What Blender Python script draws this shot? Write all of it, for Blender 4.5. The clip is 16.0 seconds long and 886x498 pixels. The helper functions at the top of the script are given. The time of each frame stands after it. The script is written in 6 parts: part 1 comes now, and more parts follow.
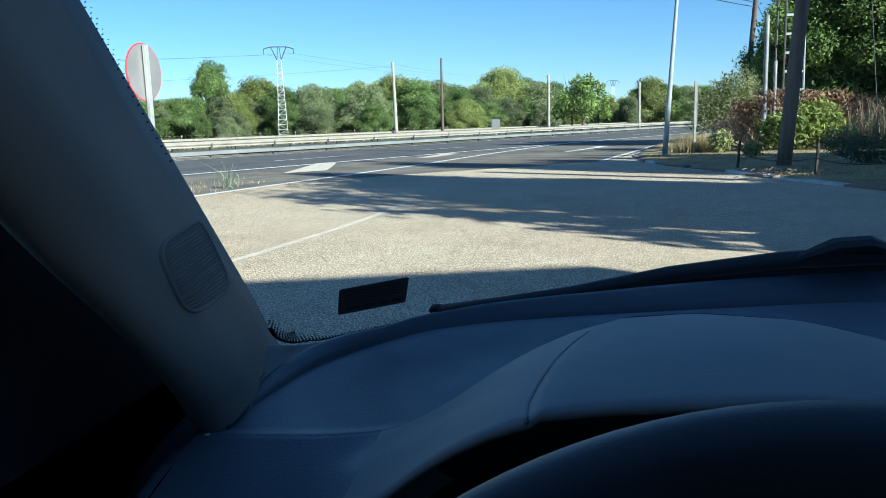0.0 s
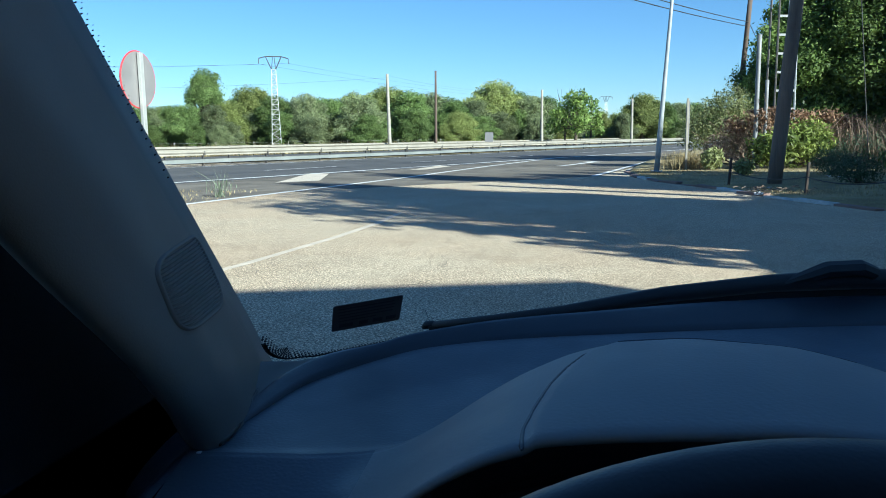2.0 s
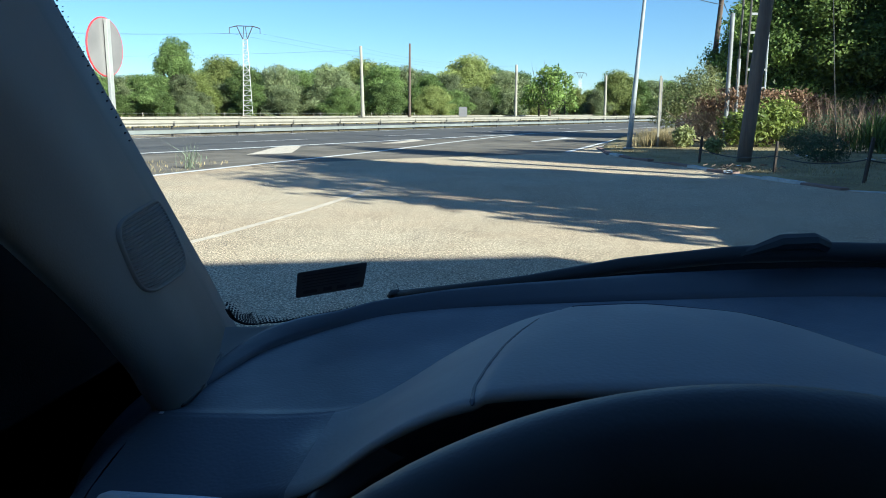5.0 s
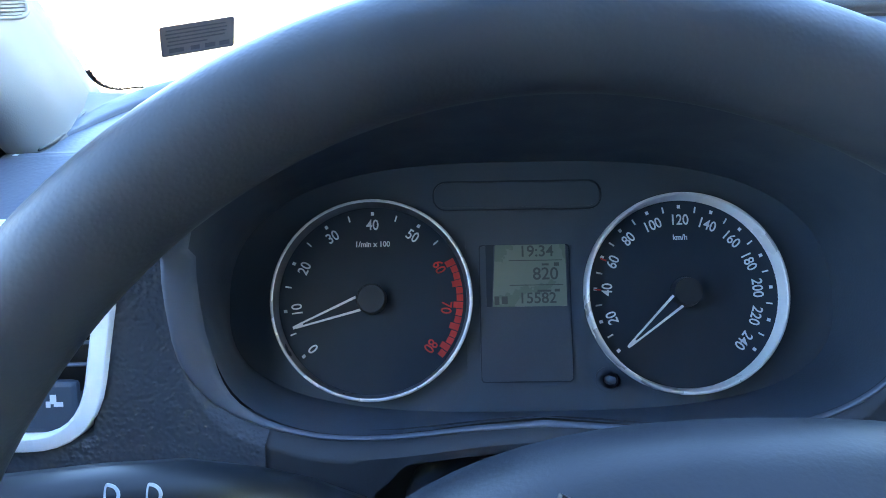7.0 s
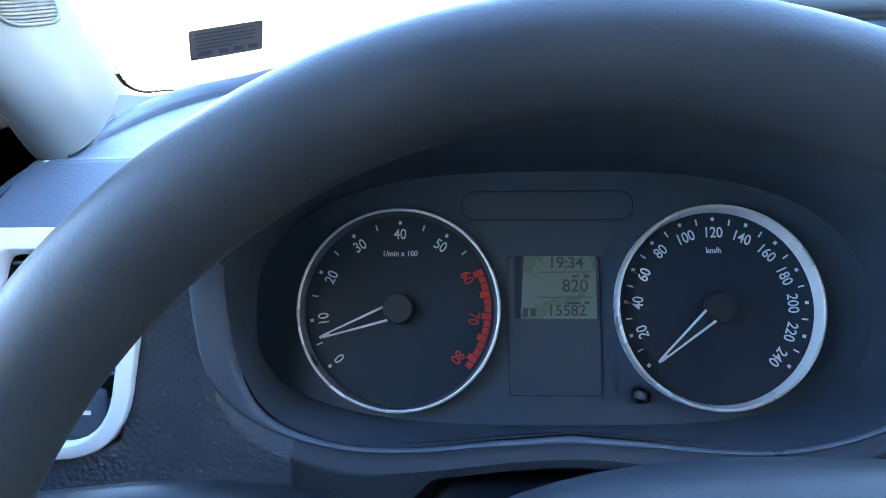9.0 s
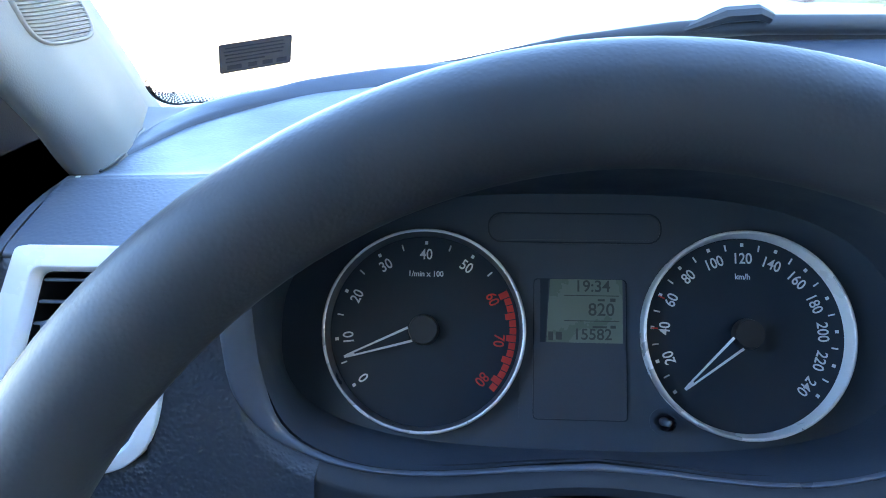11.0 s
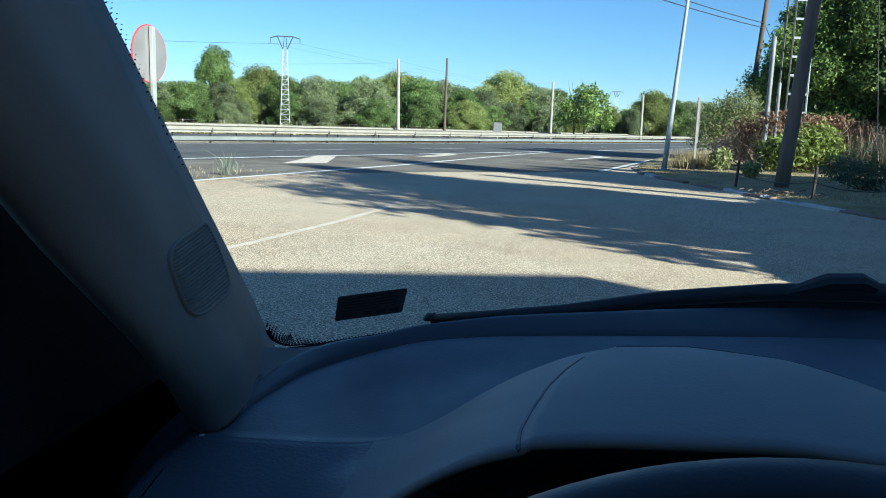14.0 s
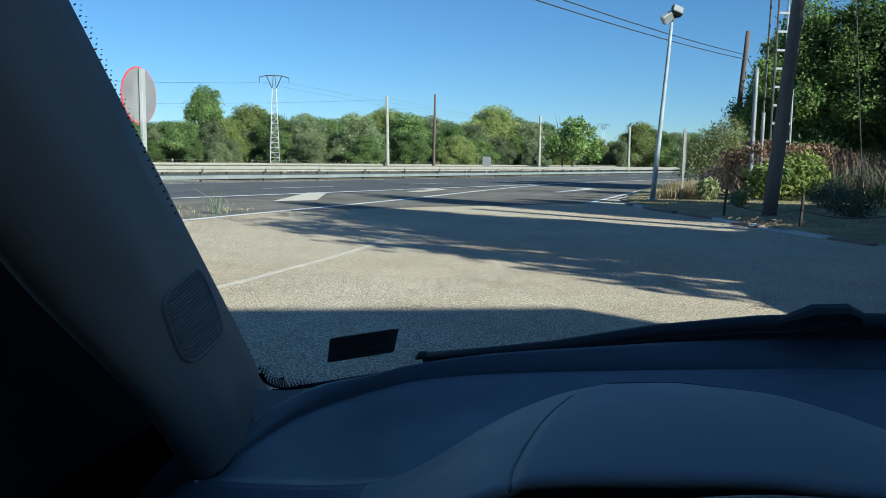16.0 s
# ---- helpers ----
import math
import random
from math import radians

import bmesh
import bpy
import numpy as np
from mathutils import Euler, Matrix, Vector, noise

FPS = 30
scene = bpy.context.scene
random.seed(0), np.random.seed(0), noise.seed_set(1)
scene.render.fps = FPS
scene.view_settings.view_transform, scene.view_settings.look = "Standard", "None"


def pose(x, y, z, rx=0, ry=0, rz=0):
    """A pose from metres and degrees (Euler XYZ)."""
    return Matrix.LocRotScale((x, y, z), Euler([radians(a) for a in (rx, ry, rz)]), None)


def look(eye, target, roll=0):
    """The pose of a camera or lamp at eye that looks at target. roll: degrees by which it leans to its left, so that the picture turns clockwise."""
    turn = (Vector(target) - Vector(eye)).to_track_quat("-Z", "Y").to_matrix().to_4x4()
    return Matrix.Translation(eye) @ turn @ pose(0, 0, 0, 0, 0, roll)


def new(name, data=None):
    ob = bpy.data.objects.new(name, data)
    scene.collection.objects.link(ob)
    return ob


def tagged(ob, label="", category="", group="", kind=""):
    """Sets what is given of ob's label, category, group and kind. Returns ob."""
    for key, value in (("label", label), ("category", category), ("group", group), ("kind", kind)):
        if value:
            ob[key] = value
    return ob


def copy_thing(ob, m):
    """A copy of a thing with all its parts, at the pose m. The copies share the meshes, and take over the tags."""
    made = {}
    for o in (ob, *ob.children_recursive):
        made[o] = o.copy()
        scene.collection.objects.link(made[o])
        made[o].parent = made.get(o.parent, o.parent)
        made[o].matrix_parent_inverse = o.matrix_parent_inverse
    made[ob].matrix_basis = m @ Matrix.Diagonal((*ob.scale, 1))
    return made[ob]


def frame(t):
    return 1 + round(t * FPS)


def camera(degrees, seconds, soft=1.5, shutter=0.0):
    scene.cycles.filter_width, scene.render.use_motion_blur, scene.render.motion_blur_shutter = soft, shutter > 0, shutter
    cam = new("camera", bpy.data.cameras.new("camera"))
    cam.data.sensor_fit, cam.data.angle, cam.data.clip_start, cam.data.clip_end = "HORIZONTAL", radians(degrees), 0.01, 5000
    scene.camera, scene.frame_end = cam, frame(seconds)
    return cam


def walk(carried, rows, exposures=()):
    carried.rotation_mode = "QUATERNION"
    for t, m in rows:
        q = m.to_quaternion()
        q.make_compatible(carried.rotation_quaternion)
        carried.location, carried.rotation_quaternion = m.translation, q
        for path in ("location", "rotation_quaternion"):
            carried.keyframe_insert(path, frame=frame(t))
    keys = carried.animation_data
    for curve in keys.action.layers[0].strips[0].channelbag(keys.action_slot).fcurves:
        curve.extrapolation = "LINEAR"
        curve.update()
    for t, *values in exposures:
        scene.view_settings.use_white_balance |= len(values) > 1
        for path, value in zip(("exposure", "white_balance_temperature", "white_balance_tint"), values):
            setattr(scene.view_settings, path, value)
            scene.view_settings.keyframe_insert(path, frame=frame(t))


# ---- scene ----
cam = camera(59.9, 16.0, soft=0.9)
walk(cam, [
    (0, pose(0.0015, 0.0102, 1.1684, 80.874, 1.733, 8.982)),
    (0.5, pose(0.0011, 0.0124, 1.1677, 80.901, 1.292, 8.85)),
    (1, pose(0.0003, 0.0121, 1.1695, 81.4, 0.978, 8.625)),
    (1.5, pose(-0, 0.0078, 1.1736, 81.853, 0.779, 8.494)),
    (2, pose(-0.0011, 0.0096, 1.1735, 81.765, 0.704, 8.491)),
    (2.5, pose(-0.0008, 0.0114, 1.1718, 81.61, 0.786, 8.532)),
    (3, pose(0.0016, 0.0095, 1.1701, 81.74, 1.035, 8.462)),
    (5.3, pose(0.0096, -0.0028, 1.1697, 78.935, -0.592, 5.803)),
    (5.5, pose(0.0126, -0.0067, 1.1685, 77.506, -0.539, 4.865)),
    (6, pose(0.0329, -0.0149, 1.1395, 72.866, 0.96, 2.187)),
    (6.5, pose(0.0419, -0.013, 1.1162, 68.795, 1.94, 0.527)),
    (7, pose(0.0377, -0.0149, 1.1108, 67.399, 0.996, -0.014)),
    (7.5, pose(0.0372, -0.012, 1.1123, 66.837, 0.628, 0.311)),
    (8, pose(0.0373, -0.0068, 1.1164, 66.719, 0.902, 1.138)),
    (8.5, pose(0.0349, -0.0078, 1.1172, 67.204, 0.838, 1.426)),
    (9, pose(0.0341, -0.0068, 1.117, 67.051, 0.991, 1.764)),
    (11.3, pose(0.0294, -0.0018, 1.1279, 67.186, 0.534, 3.487)),
    (11.5, pose(0.0297, -0.0029, 1.1263, 67.577, 0.54, 3.401)),
    (12, pose(0.0295, -0.0052, 1.1279, 68.915, 0.132, 3.508)),
    (12.2, pose(0.0264, -0.0051, 1.1385, 69.762, -0.279, 3.809)),
    (12.5, pose(0.018, -0.0048, 1.1556, 72.874, -0.981, 4.687)),
    (12.7, pose(0.0131, -0.0048, 1.1644, 75.353, -1.266, 5.542)),
    (13, pose(0.0066, -0.0038, 1.1742, 78.263, -1.457, 7.005)),
    (13.5, pose(-0.0008, -0.0056, 1.1862, 80.585, -1.968, 8.576)),
    (14, pose(-0.0021, 0.0029, 1.1804, 80.864, -1.894, 9.121)),
    (14.5, pose(0.0003, 0.0001, 1.1803, 80.555, -1.483, 9.058)),
    (15, pose(0.0004, -0.0038, 1.1838, 81.344, -1.262, 8.739)),
    (15.5, pose(0.0001, -0.0059, 1.1866, 82.704, -1.178, 8.452)),
    (16, pose(0.0003, -0.0048, 1.1861, 83.436, -0.852, 8.328)),
], exposures=[
    (0.0, 1.45, 4850, 0), (3.2, 1.45, 4850, 0), (5.3, 1.55, 5250, 2), (5.6, 1.75, 5500, 3), (6.0, 2.5, 5700, 4), (6.5, 5.6, 6100, 7),
    (7.0, 6.45, 6600, 10), (9.2, 6.4, 6600, 10), (11.3, 6.15, 6700, 10), (12.0, 5.8, 6750, 10), (12.3, 4.9, 6600, 9),
    (12.6, 3.55, 6400, 8), (13.0, 2.25, 5150, 3), (13.5, 1.6, 4850, 2), (14.0, 1.45, 4900, 0), (15.2, 1.45, 4950, 0), (15.6, 1.4, 4950, 0), (16.0, 1.05, 4850, 0),
])

# ---- world and sun ----
SUN = Vector((0.725, -0.544, 0.4226)).normalized()
world = bpy.data.worlds.new("sky")
scene.world = world
world.use_nodes = True
wn, wl = world.node_tree.nodes, world.node_tree.links
sky = wn.new("ShaderNodeTexSky")
sky.sky_type, sky.sun_disc = "NISHITA", False
sky.sun_elevation, sky.sun_rotation = math.asin(SUN.z), math.atan2(SUN.x, SUN.y)
sky.air_density, sky.dust_density, sky.ozone_density = 1.0, 0.05, 3.5
sky.altitude = 600
wn["Background"].inputs["Strength"].default_value = 0.047
wl.new(sky.outputs[0], wn["Background"].inputs["Color"])
sun = new("sun", bpy.data.lights.new("sun", "SUN"))
sun.data.energy, sun.data.angle, sun.data.color = 5.0, radians(0.55), (1.0, 0.83, 0.61)
sun.matrix_world = look((0, 0, 60), Vector((0, 0, 60)) - SUN)


# ---- materials ----
def material(name, dark, light, scale=8.0, rough=0.7, metal=0.0, bump=0.0, fine=60.0, spread=0.5, big=0.0, spec=0.5, island=0.0, random_ob=0.0, stretch=(1, 1, 1), distance=0.01, grain=0.31):
    """Two colours mixed by noise at two scales, with a fine relief, in metres of the object."""
    m = bpy.data.materials.new(name)
    m.use_nodes = True
    n, l = m.node_tree.nodes, m.node_tree.links
    b = n["Principled BSDF"]
    b.inputs["Metallic"].default_value = metal
    b.inputs["Specular IOR Level"].default_value = spec
    co = n.new("ShaderNodeTexCoord")
    mp = n.new("ShaderNodeMapping")
    mp.inputs["Scale"].default_value = stretch
    l.new(co.outputs["Object"], mp.inputs["Vector"])
    t1, t2 = n.new("ShaderNodeTexNoise"), n.new("ShaderNodeTexNoise")
    t1.inputs["Scale"].default_value, t1.inputs["Detail"].default_value = scale, 5
    t2.inputs["Scale"].default_value, t2.inputs["Detail"].default_value = fine, 3
    l.new(mp.outputs[0], t1.inputs["Vector"])
    l.new(mp.outputs[0], t2.inputs["Vector"])
    add = n.new("ShaderNodeMath")
    add.operation = "MULTIPLY_ADD"
    l.new(t2.outputs["Fac"], add.inputs[0])
    add.inputs[1].default_value = grain
    low = n.new("ShaderNodeMath")
    low.operation = "MULTIPLY"
    l.new(t1.outputs["Fac"], low.inputs[0])
    low.inputs[1].default_value = 1 - grain
    l.new(low.outputs[0], add.inputs[2])
    ramp = n.new("ShaderNodeValToRGB")
    ramp.color_ramp.elements[0].position, ramp.color_ramp.elements[1].position = 0.5 - spread / 2.6, 0.5 + spread / 2.6
    ramp.color_ramp.elements[0].color, ramp.color_ramp.elements[1].color = (*dark, 1), (*light, 1)
    l.new(add.outputs[0], ramp.inputs[0])
    colour = ramp.outputs[0]

    def vary(colour, value, amount):
        hsv = n.new("ShaderNodeHueSaturation")
        mr = n.new("ShaderNodeMapRange")
        mr.inputs["To Min"].default_value, mr.inputs["To Max"].default_value = 1 - amount, 1 + amount
        l.new(value, mr.inputs["Value"])
        l.new(mr.outputs[0], hsv.inputs["Value"])
        l.new(colour, hsv.inputs["Color"])
        return hsv.outputs[0]

    if big:
        t3 = n.new("ShaderNodeTexNoise")
        t3.inputs["Scale"].default_value, t3.inputs["Detail"].default_value = scale * 0.12, 3
        l.new(mp.outputs[0], t3.inputs["Vector"])
        colour = vary(colour, t3.outputs["Fac"], big)
    if island:
        geo = n.new("ShaderNodeNewGeometry")
        colour = vary(colour, geo.outputs["Random Per Island"], island)
    if random_ob:
        oi = n.new("ShaderNodeObjectInfo")
        colour = vary(colour, oi.outputs["Random"], random_ob)
    l.new(colour, b.inputs["Base Color"])
    rr = n.new("ShaderNodeMapRange")
    rr.inputs["From Min"].default_value, rr.inputs["From Max"].default_value = 0.3, 0.7
    rr.inputs["To Min"].default_value, rr.inputs["To Max"].default_value = max(rough - 0.08, 0.02), min(rough + 0.08, 1)
    l.new(t1.outputs["Fac"], rr.inputs["Value"])
    l.new(rr.outputs[0], b.inputs["Roughness"])
    if bump:
        bp = n.new("ShaderNodeBump")
        bp.inputs["Strength"].default_value, bp.inputs["Distance"].default_value = bump, distance
        l.new(t2.outputs["Fac"], bp.inputs["Height"])
        l.new(bp.outputs[0], b.inputs["Normal"])
    return m


def cells(name, size, strength, distance):
    """Adds a leather-like relief of small cells to a material."""
    n, l = M[name].node_tree.nodes, M[name].node_tree.links
    co, vo, bp = n.new("ShaderNodeTexCoord"), n.new("ShaderNodeTexVoronoi"), n.new("ShaderNodeBump")
    vo.feature = "SMOOTH_F1"
    vo.inputs["Scale"].default_value = 1 / size
    bp.inputs["Strength"].default_value, bp.inputs["Distance"].default_value = strength, distance
    bp.invert = True
    l.new(co.outputs["Object"], vo.inputs["Vector"])
    l.new(vo.outputs["Distance"], bp.inputs["Height"])
    l.new(bp.outputs[0], n["Principled BSDF"].inputs["Normal"])


def leafy(name, dark, light, through_leaf=0.3, island=0.45):
    """Leaves: two greens by clump, each leaf its own shade, some light shining through."""
    m = material(name, dark, light, scale=0.7, rough=0.55, fine=3.0, island=island, random_ob=0.25, spec=0.3)
    n, l = m.node_tree.nodes, m.node_tree.links
    b, out = n["Principled BSDF"], n["Material Output"]
    tr = n.new("ShaderNodeBsdfTranslucent")
    l.new(b.inputs["Base Color"].links[0].from_socket, tr.inputs["Color"])
    mix = n.new("ShaderNodeMixShader")
    mix.inputs[0].default_value = through_leaf
    l.new(b.outputs[0], mix.inputs[1])
    l.new(tr.outputs[0], mix.inputs[2])
    l.new(mix.outputs[0], out.inputs["Surface"])
    return m


M = {}
M["lot"] = material("lot_asphalt", (0.16, 0.132, 0.098), (0.75, 0.64, 0.455), 60.0, 0.92, bump=0.3, fine=150, spread=0.23, big=0.16, spec=0.25, distance=0.004, grain=0.5)
M["road"] = material("road_asphalt", (0.07, 0.07, 0.07), (0.125, 0.123, 0.12), 0.8, 0.9, bump=0.3, fine=60, big=0.15, spec=0.25)
M["old_road"] = material("old_asphalt", (0.125, 0.113, 0.092), (0.25, 0.225, 0.185), 1.1, 0.92, bump=0.4, fine=60, big=0.25, spec=0.25)
M["paint"] = material("road_paint", (0.52, 0.52, 0.5), (0.82, 0.81, 0.78), 3.0, 0.75, fine=40, spread=0.7)
M["worn_paint"] = material("worn_paint", (0.43, 0.37, 0.285), (0.75, 0.67, 0.545), 4.0, 0.85, fine=50, spread=0.5, grain=0.5)
M["soil"] = material("dry_ground", (0.1, 0.085, 0.045), (0.24, 0.2, 0.11), 0.9, 0.95, bump=0.5, fine=14, big=0.3, spec=0.1)
M["verge"] = material("verge_soil", (0.22, 0.18, 0.098), (0.5, 0.42, 0.25), 1.3, 0.95, bump=0.6, fine=22, big=0.3, spec=0.1, distance=0.03)
M["kerb_white"] = material("kerb_white", (0.34, 0.33, 0.31), (0.72, 0.71, 0.68), 9, 0.85, bump=0.3, fine=60)
M["kerb_red"] = material("kerb_red", (0.15, 0.1, 0.082), (0.28, 0.185, 0.15), 9, 0.85, bump=0.3, fine=60)
M["zinc"] = material("galvanised_steel", (0.42, 0.43, 0.42), (0.66, 0.67, 0.64), 2.0, 0.5, metal=0.55, fine=30, spread=0.6)
M["rail"] = material("barrier_steel", (0.235, 0.22, 0.183), (0.36, 0.338, 0.285), 1.2, 0.6, metal=0.2, fine=20, spread=0.6)
M["rail_low"] = material("barrier_skirt", (0.15, 0.165, 0.16), (0.26, 0.275, 0.265), 1.2, 0.55, metal=0.2, fine=20, spread=0.6)
# zinc darkened for the shade over the pipes; rungs and lens use it too
M["dim_zinc"] = material("shaded_zinc", (0.16, 0.165, 0.17), (0.28, 0.285, 0.29), 3, 0.6, metal=0.3, fine=25)
M["dark_steel"] = material("dark_steel", (0.05, 0.05, 0.05), (0.12, 0.11, 0.1), 5, 0.6, metal=0.3)
M["lamp_paint"] = material("lamp_paint", (0.25, 0.275, 0.29), (0.38, 0.405, 0.415), 3, 0.4, fine=25)
M["concrete"] = material("concrete", (0.23, 0.215, 0.18), (0.37, 0.345, 0.29), 3, 0.9, bump=0.2, fine=50)
M["pole_wood"] = material("pole_wood", (0.085, 0.073, 0.064), (0.19, 0.163, 0.137), 6, 0.9, bump=0.5, fine=40, stretch=(1, 1, 0.08))
M["far_wood"] = material("far_pole_wood", (0.07, 0.05, 0.038), (0.14, 0.103, 0.08), 6, 0.9, fine=40, stretch=(1, 1, 0.08))
M["post_wood"] = material("post_wood", (0.03, 0.024, 0.02), (0.09, 0.07, 0.055), 12, 0.9, bump=0.5, fine=60, stretch=(1, 1, 0.15))
M["bark"] = material("bark", (0.05, 0.04, 0.03), (0.14, 0.11, 0.08), 5, 0.95, bump=0.6, fine=18, stretch=(1, 1, 0.3))
M["cable"] = material("cable", (0.02, 0.02, 0.022), (0.05, 0.05, 0.05), 20, 0.6)
M["sign_back"] = material("sign_back", (0.22, 0.215, 0.215), (0.3, 0.29, 0.29), 4, 0.5, metal=0.3)
M["sign_red"] = material("sign_red", (0.5, 0.03, 0.04), (0.62, 0.05, 0.06), 4, 0.45)
M["oak"] = leafy("oak_leaves", (0.085, 0.125, 0.036), (0.235, 0.325, 0.105), 0.38)
M["oak_grey"] = leafy("grey_oak_leaves", (0.11, 0.14, 0.065), (0.28, 0.32, 0.16), 0.38)
M["oak_light"] = leafy("yellow_oak_leaves", (0.14, 0.175, 0.045), (0.35, 0.4, 0.13), 0.38)
M["light_leaf"] = leafy("light_green_leaves", (0.117, 0.182, 0.039), (0.234, 0.312, 0.078), 0.4)
M["dark_leaf"] = leafy("dark_tree_leaves", (0.034, 0.066, 0.02), (0.23, 0.31, 0.07), 0.4)
M["laurel"] = leafy("laurel_leaves", (0.08, 0.13, 0.03), (0.36, 0.41, 0.09), 0.35, island=0.6)
M["olive_leaf"] = leafy("bush_leaves", (0.15, 0.18, 0.07), (0.4, 0.42, 0.18), 0.4)
M["rust_leaf"] = leafy("dried_leaves", (0.21, 0.115, 0.065), (0.46, 0.31, 0.19), 0.3)
M["dry_stalk"] = leafy("dry_stalks", (0.17, 0.115, 0.08), (0.38, 0.275, 0.195), 0.2)
M["dry_grass"] = leafy("dry_grass", (0.27, 0.21, 0.1), (0.55, 0.46, 0.25), 0.35)
M["grey_shrub"] = leafy("grey_shrub_leaves", (0.04, 0.075, 0.042), (0.1, 0.15, 0.08), 0.3, island=0.3)
M["pale_weed"] = leafy("pale_weed_leaves", (0.13, 0.165, 0.11), (0.27, 0.31, 0.215), 0.3)
M["litter"] = material("litter", (0.45, 0.45, 0.44), (0.8, 0.8, 0.78), 14, 0.6)
M["debris"] = material("debris", (0.05, 0.036, 0.027), (0.2, 0.16, 0.125), 14, 0.9)
M["wall"] = material("rendered_wall", (0.5, 0.47, 0.4), (0.66, 0.63, 0.56), 2, 0.9, bump=0.2, fine=40, big=0.15)
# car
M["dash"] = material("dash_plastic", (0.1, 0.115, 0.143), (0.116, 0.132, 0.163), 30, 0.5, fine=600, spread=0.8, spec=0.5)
# paler copy of the dash plastic: brighter light on the hood put into colour
M["dash_lit"] = material("lit_dash_plastic", (0.225, 0.231, 0.242), (0.25, 0.257, 0.268), 30, 0.6, fine=600, spread=0.8, spec=0.5)
M["grain"] = material("grained_plastic", (0.034, 0.041, 0.053), (0.043, 0.051, 0.065), 40, 0.4, fine=420, spread=0.8, spec=0.5)
M["defrost"] = material("dark_dash_plastic", (0.036, 0.044, 0.06), (0.048, 0.058, 0.078), 40, 0.5, bump=0.2, fine=700, distance=0.0006)
M["black"] = material("black_plastic", (0.016, 0.019, 0.025), (0.021, 0.025, 0.032), 40, 0.5, bump=0.15, fine=600, distance=0.0005)
M["panel"] = material("cluster_panel", (0.041, 0.059, 0.083), (0.049, 0.07, 0.097), 40, 0.5, bump=0.1, fine=900, distance=0.0004)
M["lining"] = material("binnacle_lining", (0.04, 0.054, 0.075), (0.047, 0.063, 0.087), 40, 0.55, bump=0.2, fine=700, distance=0.0005)
M["dial"] = material("dial_face", (0.017, 0.028, 0.043), (0.02, 0.033, 0.05), 40, 0.45, spec=0.3)
M["trim"] = material("satin_trim", (0.095, 0.112, 0.14), (0.115, 0.133, 0.163), 30, 0.34, metal=0.1, fine=300, spread=0.8)
M["silver"] = material("silver_paint", (0.8, 0.83, 0.86), (0.86, 0.88, 0.91), 30, 0.3, metal=0.0, fine=300, spread=0.8)
M["chrome"] = material("satin_chrome", (0.78, 0.8, 0.83), (0.86, 0.88, 0.9), 30, 0.3, metal=0.4, fine=300)
M["white_print"] = material("white_print", (0.72, 0.74, 0.78), (0.8, 0.82, 0.85), 30, 0.6)
M["red_print"] = material("red_print", (0.6, 0.035, 0.03), (0.7, 0.05, 0.04), 30, 0.6)
M["lcd"] = material("lcd_glass", (0.155, 0.195, 0.16), (0.165, 0.205, 0.17), 60, 0.3)
M["lcd_ink"] = material("lcd_segments", (0.05, 0.06, 0.055), (0.06, 0.07, 0.065), 60, 0.5)
M["fabric"] = material("pillar_plastic", (0.162, 0.155, 0.145), (0.195, 0.187, 0.174), 20, 0.7, bump=0.2, fine=900, spread=0.8, distance=0.0005)
M["headliner"] = material("headliner", (0.1, 0.1, 0.1), (0.14, 0.14, 0.14), 20, 0.95, bump=0.2, fine=500, distance=0.0008)
M["leather"] = material("wheel_foam", (0.029, 0.034, 0.042), (0.036, 0.042, 0.051), 30, 0.45, fine=420, spread=0.8, spec=0.4)
M["hub"] = material("airbag_cover", (0.013, 0.017, 0.024), (0.017, 0.022, 0.03), 30, 0.45, bump=0.25, fine=700, spread=0.8, distance=0.0004, spec=0.28)
M["stalk"] = material("stalk_plastic", (0.009, 0.011, 0.015), (0.012, 0.015, 0.019), 30, 0.4, fine=600, spec=0.3)
M["rubber"] = material("rubber", (0.012, 0.012, 0.013), (0.024, 0.024, 0.025), 30, 0.65)
M["frit"] = material("frit", (0.006, 0.006, 0.007), (0.01, 0.01, 0.011), 30, 0.5)
M["sticker"] = material("sticker_film", (0.105, 0.09, 0.085), (0.125, 0.107, 0.1), 60, 0.6)
M["sticker_ink"] = material("sticker_ink", (0.045, 0.042, 0.045), (0.055, 0.05, 0.055), 60, 0.6)
M["body_paint"] = material("car_paint", (0.02, 0.02, 0.024), (0.028, 0.028, 0.032), 4, 0.3, metal=0.2)
M["silver_car"] = material("silver_blue_paint", (0.3, 0.36, 0.46), (0.36, 0.42, 0.52), 4, 0.3, metal=0.6)
M["alloy"] = material("alloy_rim", (0.5, 0.51, 0.52), (0.62, 0.63, 0.64), 10, 0.3, metal=0.7)
M["seat"] = material("seat_cloth", (0.035, 0.037, 0.042), (0.06, 0.062, 0.068), 30, 0.95, bump=0.3, fine=500, distance=0.001)

cells("grain", 0.0021, 0.9, 0.0008)
cells("dash_lit", 0.0021, 0.3, 0.0005)
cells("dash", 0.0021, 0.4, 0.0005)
cells("leather", 0.0012, 0.2, 0.0003)


